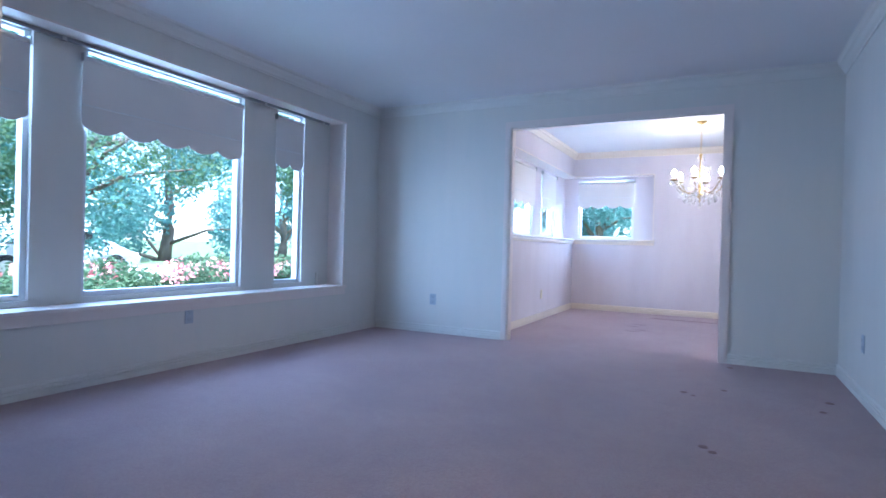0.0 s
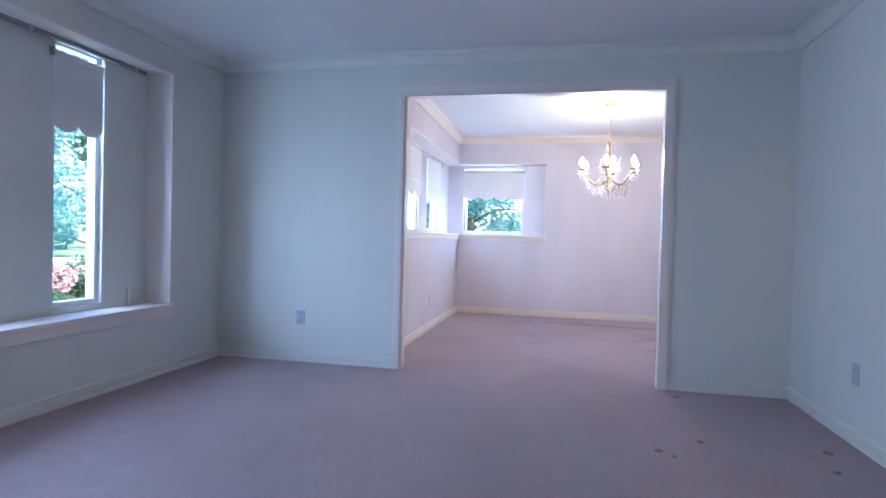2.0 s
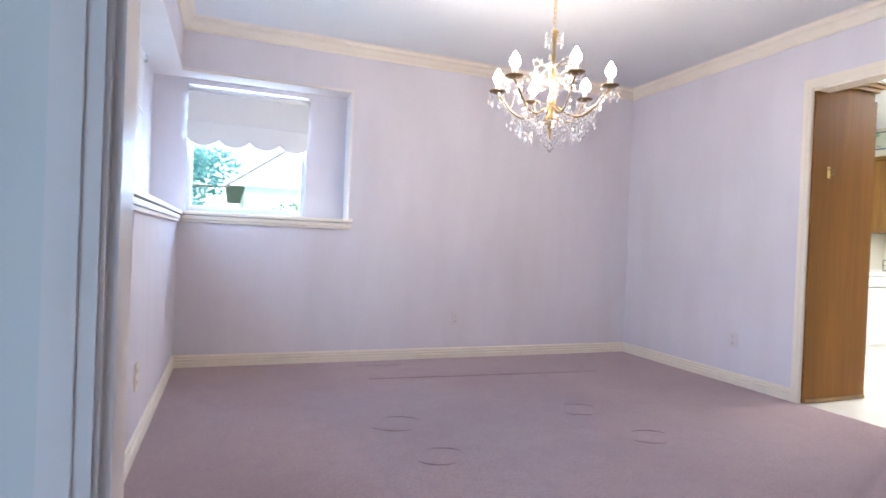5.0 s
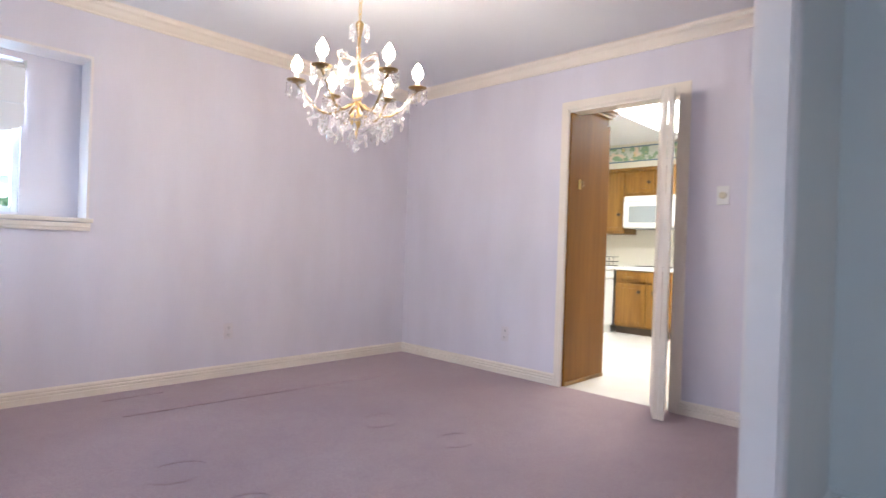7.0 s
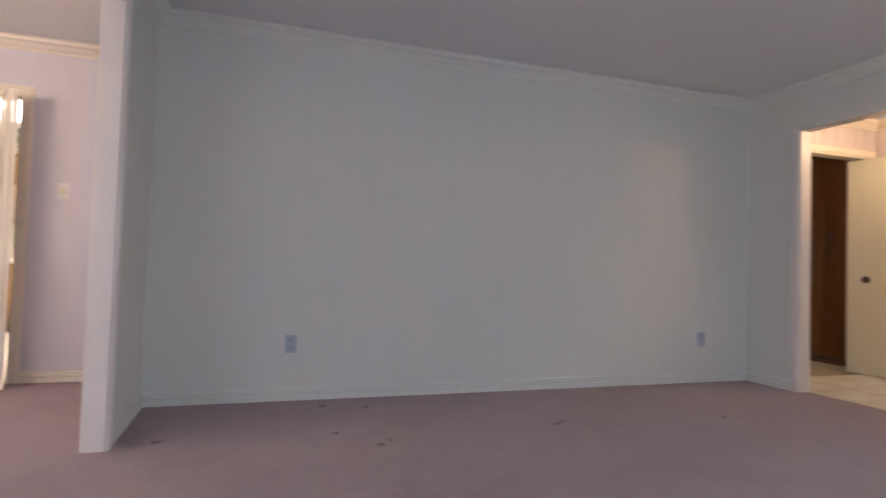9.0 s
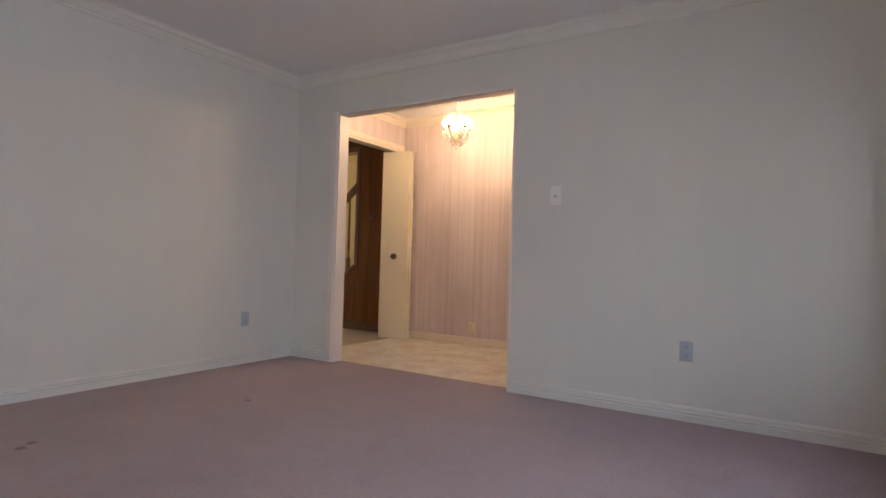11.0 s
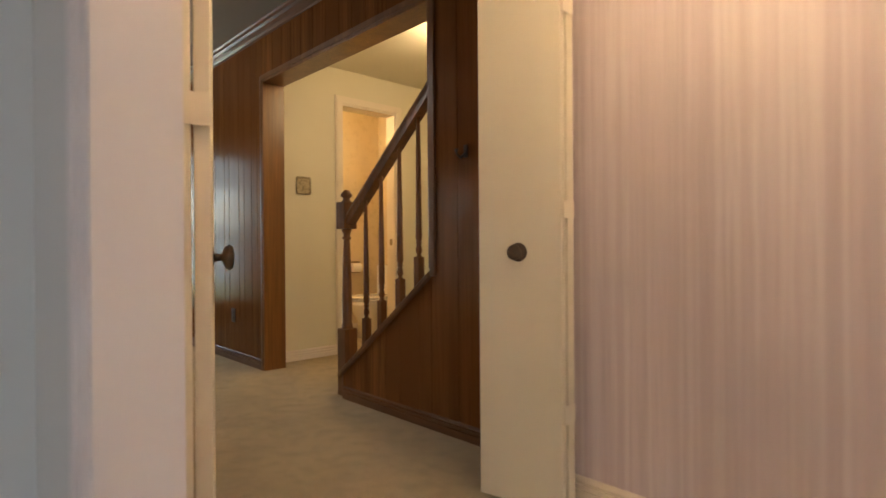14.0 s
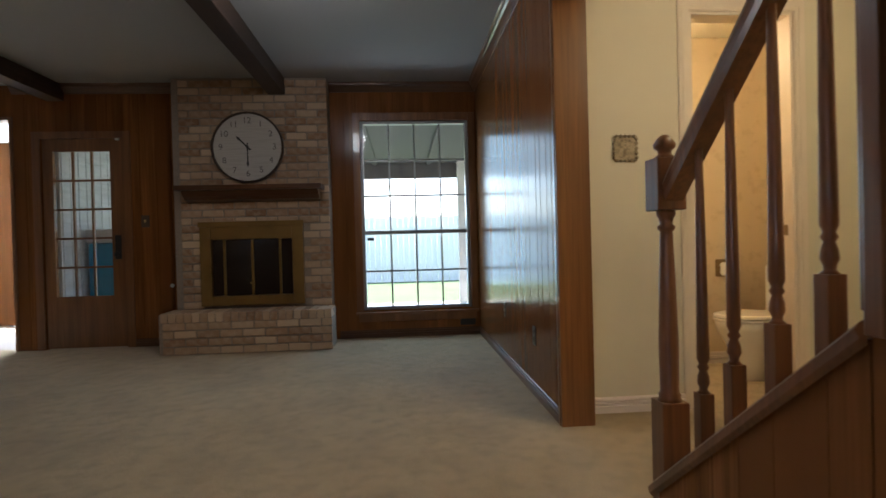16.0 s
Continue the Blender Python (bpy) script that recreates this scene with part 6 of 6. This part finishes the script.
for name_, a, length, w in (("hour_hand", 2 * math.pi * 10.5 / 12, 0.15, 0.008), ("minute_hand", math.pi, 0.2, 0.006)):
    bm = boxes((-0.036, -0.034, -w, w, -0.04, length * 0.75), bevel=0.0)
    prism_bm = bmesh.new()
    prism(prism_bm, [(-w * 2, length * 0.74), (w * 2, length * 0.74), (0, length)], -0.001, 0.001)
    prism_bm.transform(Matrix.Translation((-0.035, 0, 0)) @ Matrix.Rotation(math.pi / 2, 4, "Z"))
    me = bpy.data.meshes.new("tip")
    prism_bm.to_mesh(me)
    prism_bm.free()
    bm.from_mesh(me)
    bm.transform(Matrix.Translation((CX, CY, CZ)) @ Matrix.Rotation(a, 4, "X"))
    part(name_, bm, IRON, clock)
part("boss", lathe([(0.014, -0.03), (0.014, -0.04), (0.006, -0.042)], (CX, CY, CZ), 14, axis="x"), IRON, clock)

# round ceiling fixture of the family room
root = thing("ceiling_light", (3.9, -5.05, FCEIL), "lit round white glass ceiling light", "ceiling light")
part("base", lathe([(0.17, FCEIL), (0.17, FCEIL - 0.02), (0.15, FCEIL - 0.028)], (3.9, -5.05, 0), 28), WHITE_METAL, root, smooth=True)
part("glass_bowl", lathe([(0.15, FCEIL - 0.028), (0.148, FCEIL - 0.05), (0.12, FCEIL - 0.085), (0.06, FCEIL - 0.105), (0.003, FCEIL - 0.11)], (3.9, -5.05, 0), 28), emitter("lit_opal_glass", (0.95, 0.97, 1.0), 5.0), root, "glowing opal bowl", smooth=True)


# ---- outdoors ----
G = -0.25
structure("ground", boxes((-400, -3.84, -400, 400, G - 0.3, G), (-3.84, 6.6, 3.9, 400, G - 0.3, G), (8.75, 400, -400, 400, G - 0.3, G), (5.55, 8.75, -400, -2.32, G - 0.3, G), (-3.84, 5.55, -400, -8.7, G - 0.3, G)), LAWN, "green front lawn", "ground")
structure("road", boxes((-22, -15, -120, 120, G, G + 0.02)), CONCRETE, "pale concrete street", "road")
structure("pavement", boxes((-12.6, -11.4, -120, 120, G, G + 0.03)), CONCRETE, "pale concrete pavement", "pavement")


def leaf_cloud(name, blobs, count, size, mat, seed, parent=None):
    """Many small folded leaves scattered through a set of balls (x, y, z, r)."""
    rg = np.random.default_rng(seed)
    blobs = np.array(blobs)
    pick = rg.integers(0, len(blobs), count)
    v = rg.normal(size=(count, 3))
    v /= np.linalg.norm(v, axis=1)[:, None]
    rad = blobs[pick, 3] * rg.uniform(0.35, 1.0, count) ** 0.6
    c = blobs[pick, :3] + v * rad[:, None] * np.array((1, 1, 0.8))
    a = rg.normal(size=(count, 3))
    a /= np.linalg.norm(a, axis=1)[:, None]
    b = np.cross(a, rg.normal(size=(count, 3)))
    b /= np.linalg.norm(b, axis=1)[:, None]
    n = np.cross(a, b)
    s = size * rg.uniform(0.6, 1.4, count)[:, None]
    verts = np.stack([c - a * s, c + b * s * 0.5 + n * s * 0.15, c + a * s, c - b * s * 0.5 + n * s * 0.15], 1).reshape(-1, 3)
    faces = np.arange(count * 4).reshape(-1, 4)
    me = bpy.data.meshes.new(name)
    me.from_pydata(verts.tolist(), [], faces.tolist())
    me.materials.append(mat)
    if parent:
        me.transform(root_matrix(parent).inverted())
    ob = new(name, me)
    ob.parent = parent
    return ob


def tree(x, y, height, spread, seed, label, mat=LEAF, leaves=5000, size=0.14, low=0.35):
    rng = random.Random(seed)
    root = thing("tree", (x, y, G), label, "tree", "garden trees")
    bm = bmesh.new()
    lean = rng.uniform(-0.3, 0.3)
    trunk = [(x + lean * (k / 6) ** 2, y + 0.15 * math.sin(k + seed), G + height * 0.55 * k / 6) for k in range(7)]
    tube(trunk, [0.03 * height * (1.25 - 0.13 * k) ** 1.1 for k in range(7)], 10, bm)
    part("trunk", bm, BARK, root, smooth=True)
    blobs = []
    for k in range(9):
        a = 2 * math.pi * k / 9 + rng.uniform(-0.3, 0.3)
        z0 = height * rng.uniform(low * 0.8, 0.55)
        i = min(6, int(z0 / (height * 0.55) * 6))
        base = Vector(trunk[i])
        r = spread * rng.uniform(0.55, 1.0)
        end = base + Vector((math.cos(a) * r, math.sin(a) * r, height * rng.uniform(0.05, 0.3)))
        mid = (base + end) / 2 + Vector((0, 0, height * 0.04))
        part("limb", tube([base, mid, end], [0.011 * height, 0.007 * height, 0.003 * height], 7), BARK, root, smooth=True)
        for _ in range(3):
            q = base.lerp(end, rng.uniform(0.45, 1.1)) + Vector((rng.uniform(-1, 1), rng.uniform(-1, 1), rng.uniform(-0.5, 1))) * spread * 0.25
            blobs.append((*q, spread * rng.uniform(0.18, 0.34)))
    for _ in range(6):
        blobs.append((x + rng.uniform(-1, 1) * spread * 0.5, y + rng.uniform(-1, 1) * spread * 0.5, G + height * rng.uniform(0.65, 0.95), spread * rng.uniform(0.25, 0.4)))
    leaf_cloud("crown", blobs, leaves, size, mat, seed, root)
    return root


tree(-11.0, -4.2, 5.8, 3.6, 1, "leafy oak with low spreading limbs over the front lawn", leaves=26000, size=0.045)
tree(-12.5, 1.6, 6.5, 3.8, 2, "leafy tree beside the front walk", LEAF, 20000, 0.05)
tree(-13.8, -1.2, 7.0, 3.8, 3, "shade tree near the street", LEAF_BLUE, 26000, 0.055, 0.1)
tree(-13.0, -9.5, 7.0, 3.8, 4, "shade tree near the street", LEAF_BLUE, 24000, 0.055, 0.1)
tree(-9.0, 7.5, 6.5, 3.5, 6, "leafy tree at the corner of the lawn", LEAF, 12000, 0.08)
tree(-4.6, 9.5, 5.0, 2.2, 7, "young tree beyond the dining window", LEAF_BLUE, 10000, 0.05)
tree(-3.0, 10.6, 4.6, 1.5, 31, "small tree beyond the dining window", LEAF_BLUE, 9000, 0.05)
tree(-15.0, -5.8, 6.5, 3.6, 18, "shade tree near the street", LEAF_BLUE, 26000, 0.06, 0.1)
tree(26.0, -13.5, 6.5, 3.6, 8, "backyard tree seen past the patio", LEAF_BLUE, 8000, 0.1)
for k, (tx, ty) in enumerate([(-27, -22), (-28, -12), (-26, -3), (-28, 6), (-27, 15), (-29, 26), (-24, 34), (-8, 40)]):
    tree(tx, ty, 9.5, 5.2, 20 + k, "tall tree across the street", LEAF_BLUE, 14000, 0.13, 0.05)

# flowering hedge along the front
rng = random.Random(9)
hedge = thing("hedge", (-5.7, -2.5, G), "clipped green hedge with pink azalea flowers", "hedge")
blobs = [(-5.8 + rng.uniform(-0.4, 0.5), -9 + 0.0675 * k, G + rng.uniform(0.25, 0.88), rng.uniform(0.18, 0.28)) for k in range(200)]
# Solid core, coloured near black as the shade deep among the leaves.
part("stems", sweep([(-0.3, 0), (0.2, 0), (0.12, 0.7), (-0.25, 0.7)], [Matrix.Translation((-5.8, yy, G)) @ Matrix(((1, 0, 0, 0), (0, 0, 1, 0), (0, 1, 0, 0), (0, 0, 0, 1))) for yy in (-9, 4.5)]), material("hedge_inner_shade", (0.03, 0.05, 0.015), 0.9, bump=[((20, 20, 20), 4, 0.8, 0.05)]), hedge)
leaf_cloud("foliage", blobs, 70000, 0.028, LEAF, 11, hedge)
leaf_cloud("blossom", [(b[0] + 0.1, b[1], max(b[2] + 0.1, G + 0.82), b[3] * 0.8) for b in blobs[::3]], 4600, 0.028, PETAL, 12, hedge)
low = thing("hedge", (-1.6, 5.4, G), "low green shrub row outside the dining window", "hedge")
blobs = [(-3.4 + 0.2 * k, 5.6 + rng.uniform(-0.3, 0.3), G + rng.uniform(0.5, 1.35), rng.uniform(0.25, 0.4)) for k in range(18)]
leaf_cloud("foliage", blobs, 14000, 0.04, LEAF, 13, low)
for k in range(9):
    part("stem", tube([(-3.2 + 0.4 * k, 5.6, G), (-3.15 + 0.4 * k, 5.62, G + 1.0)], 0.02, 6), BARK, low)


def car(at, turn, label):
    root = thing("car", (0, 0, 0), label, "car")
    side = [(-2.2, 0.35), (2.2, 0.35), (2.25, 0.7), (1.4, 0.9), (0.75, 1.38), (-0.9, 1.4), (-1.7, 0.95), (-2.2, 0.85)]
    bm = prism(bmesh.new(), side, -0.85, 0.85)
    bmesh.ops.bevel(bm, geom=list(bm.edges), offset=0.08, segments=3, affect="EDGES")
    part("body", bm, CAR_PAINT, root, smooth=True)
    part("windows", prism(bmesh.new(), [(-1.4, 0.95), (1.2, 0.95), (0.7, 1.3), (-0.85, 1.32)], -0.86, 0.86), DARK_GLASS, root, "dark side windows")
    for wx in (-1.35, 1.4):
        for wy in (-0.8, 0.8):
            w = part("wheel", lathe([(0.32, wy - 0.1), (0.34, wy - 0.06), (0.34, wy + 0.06), (0.32, wy + 0.1)], (wx, 0, 0.34), 20, axis="y"), TYRE, root, "black tyre")
            part("rim", lathe([(0.2, wy - 0.105), (0.2, wy + 0.105)], (wx, 0, 0.34), 16, axis="y"), STEEL, w)
    root.matrix_basis = pose(at[0], at[1], G + 0.02, 0, 0, turn)
    return root


car((-16.5, 3.4), 90, "white parked car on the street")


def house(x0, x1, y0, y1, h, ridge, label, windows=3, gable=False):
    root = thing("house", ((x0 + x1) / 2, (y0 + y1) / 2, G), label, "house", "neighbouring houses")
    part("wall", boxes((x0, x1, y0, y1, G, G + h)), SIDING, root)
    bm = bmesh.new()
    ym = (y0 + y1) / 2
    xm = (x0 + x1) / 2
    first = ((x0 - 0.4, y0 - 0.5, G + h), (x0 - 0.4, y1 + 0.5, G + h), (x0 - 0.4, ym, G + ridge))
    last = ((x1 + 0.4, y0 - 0.5, G + h), (x1 + 0.4, y1 + 0.5, G + h), (x1 + 0.4, ym, G + ridge))
    if gable:
        first = ((x0 - 0.5, y0 - 0.02, G + h), (x1 + 0.5, y0 - 0.02, G + h), (xm, y0 - 0.02, G + ridge))
        last = ((x0 - 0.5, y1, G + h), (x1 + 0.5, y1, G + h), (xm, y1, G + ridge))
        part("gable_wall", prism(bmesh.new(), [(x0 - 0.38, G + h), (x1 + 0.38, G + h), (xm, G + ridge - 0.09)], y0 - 0.045, y0 - 0.021), SIDING, root)
    a = [bm.verts.new(p) for p in first]
    b = [bm.verts.new(p) for p in last]
    bm.faces.new(a)
    bm.faces.new(b)
    for k in range(3):
        bm.faces.new((a[k], a[(k + 1) % 3], b[(k + 1) % 3], b[k]))
    part("roof", bm, SHINGLE, root)
    for k in range(windows):
        xx = x0 + (x1 - x0) * (k + 0.5) / 3
        w = part("window", boxes((xx - 0.5, xx + 0.5, y0 - 0.03, y0 + 0.02, G + 0.9, G + 2.1)), DARK_GLASS, root)
        part("frame", boxes((xx - 0.56, xx - 0.5, y0 - 0.05, y0, G + 0.84, G + 2.16), (xx + 0.5, xx + 0.56, y0 - 0.05, y0, G + 0.84, G + 2.16), (xx - 0.5, xx + 0.5, y0 - 0.05, y0, G + 2.1, G + 2.16)), TRIM, w)
    return root


house(-1.5, 8.0, 15.0, 24.0, 2.5, 6.2, "white neighbouring house with a grey shingle roof", 0, True)
house(-46, -36, -16, -6, 2.9, 5.5, "white house across the street under trees")

# covered patio behind the family room
structure("patio", boxes((6.63, 10.4, -16.0, -2.32, G, -0.06)), CONCRETE, "pale concrete patio slab", "patio")
root = thing("patio_cover", (8.4, -6.0, 2.2), "wooden patio roof on posts", "patio cover")
# Near-black base colour stands in for the shade under the patio roof.
SOFFIT = material("shaded_patio_boards", (0.06, 0.062, 0.066), 0.7, mix=[((2, 12, 2), 3, 0.4, 0.7, (0.04, 0.042, 0.046), 0.6)])
# Deck is carried on to y -2.33 to keep sun off the planks.
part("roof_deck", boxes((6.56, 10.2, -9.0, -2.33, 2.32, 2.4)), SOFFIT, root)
part("fascia", boxes((10.14, 10.2, -9.0, -2.33, 2.06, 2.315)), SHINGLE, root)
for k in range(7):
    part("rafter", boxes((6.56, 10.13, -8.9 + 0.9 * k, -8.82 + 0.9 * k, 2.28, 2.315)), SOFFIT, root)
for yy in (-8.8, -6.75, -3.6):
    part("post", boxes((10.0, 10.12, yy, yy + 0.12, -0.06, 2.32)), SIDING, root)
# Added fence: its pale boards fill the window with blue-white brightness.
root = thing("backdrop_fence", (18.6, -6, G), "pale board fence added as a bright backdrop to the yard", "fence")
for k in range(7):
    part("post", boxes((18.66, 18.76, -16 + 3.3 * k, -15.9 + 3.3 * k, -0.25, 1.9)), SIDING, root)
for k in range(110):
    part("board", boxes((18.6, 18.63, -16 + 0.18 * k, -15.83 + 0.18 * k, -0.25, 1.8 + 0.02 * (k % 3))), SIDING, root)
for zz in (0.3, 1.4):
    part("rail", boxes((18.632, 18.66, -16, 3.8, zz, zz + 0.09)), SIDING, root)
root = thing("garden_shed", (9.6, -2.9, G), "grey board shed wall beyond the garden door", "shed")
part("body", boxes((9.6, 11.5, -3.3, -2.3, -0.06, 2.2)), SIDING, root)
for k in range(6):
    part("plank", boxes((9.585, 9.6, -3.29 + 0.165 * k, -3.14 + 0.165 * k, -0.05, 2.19)), GREY_BOARD, root)
root = thing("storage_bin", (7.3, -2.5, -0.06), "blue plastic storage bin on the patio", "storage bin")
BLUE = material("blue_plastic", (0.05, 0.35, 0.6), 0.4, mix=[((3, 3, 3), 2, 0.4, 0.7, (0.1, 0.45, 0.65), 0.5)])
part("body", boxes((7.0, 7.6, -2.8, -2.3, -0.06, 1.05), bevel=0.02), BLUE, root)
part("lid", boxes((6.98, 7.62, -2.82, -2.28, 1.055, 1.2), bevel=0.02), PLASTIC, root)
side = bpy.data.objects["wall_breakfast_south"]
for k in range(13):
    part("plank", boxes((6.64 + 0.15 * k, 6.775 + 0.15 * k, -2.262, -2.25, 0, 2.45)), GREY_BOARD, side)
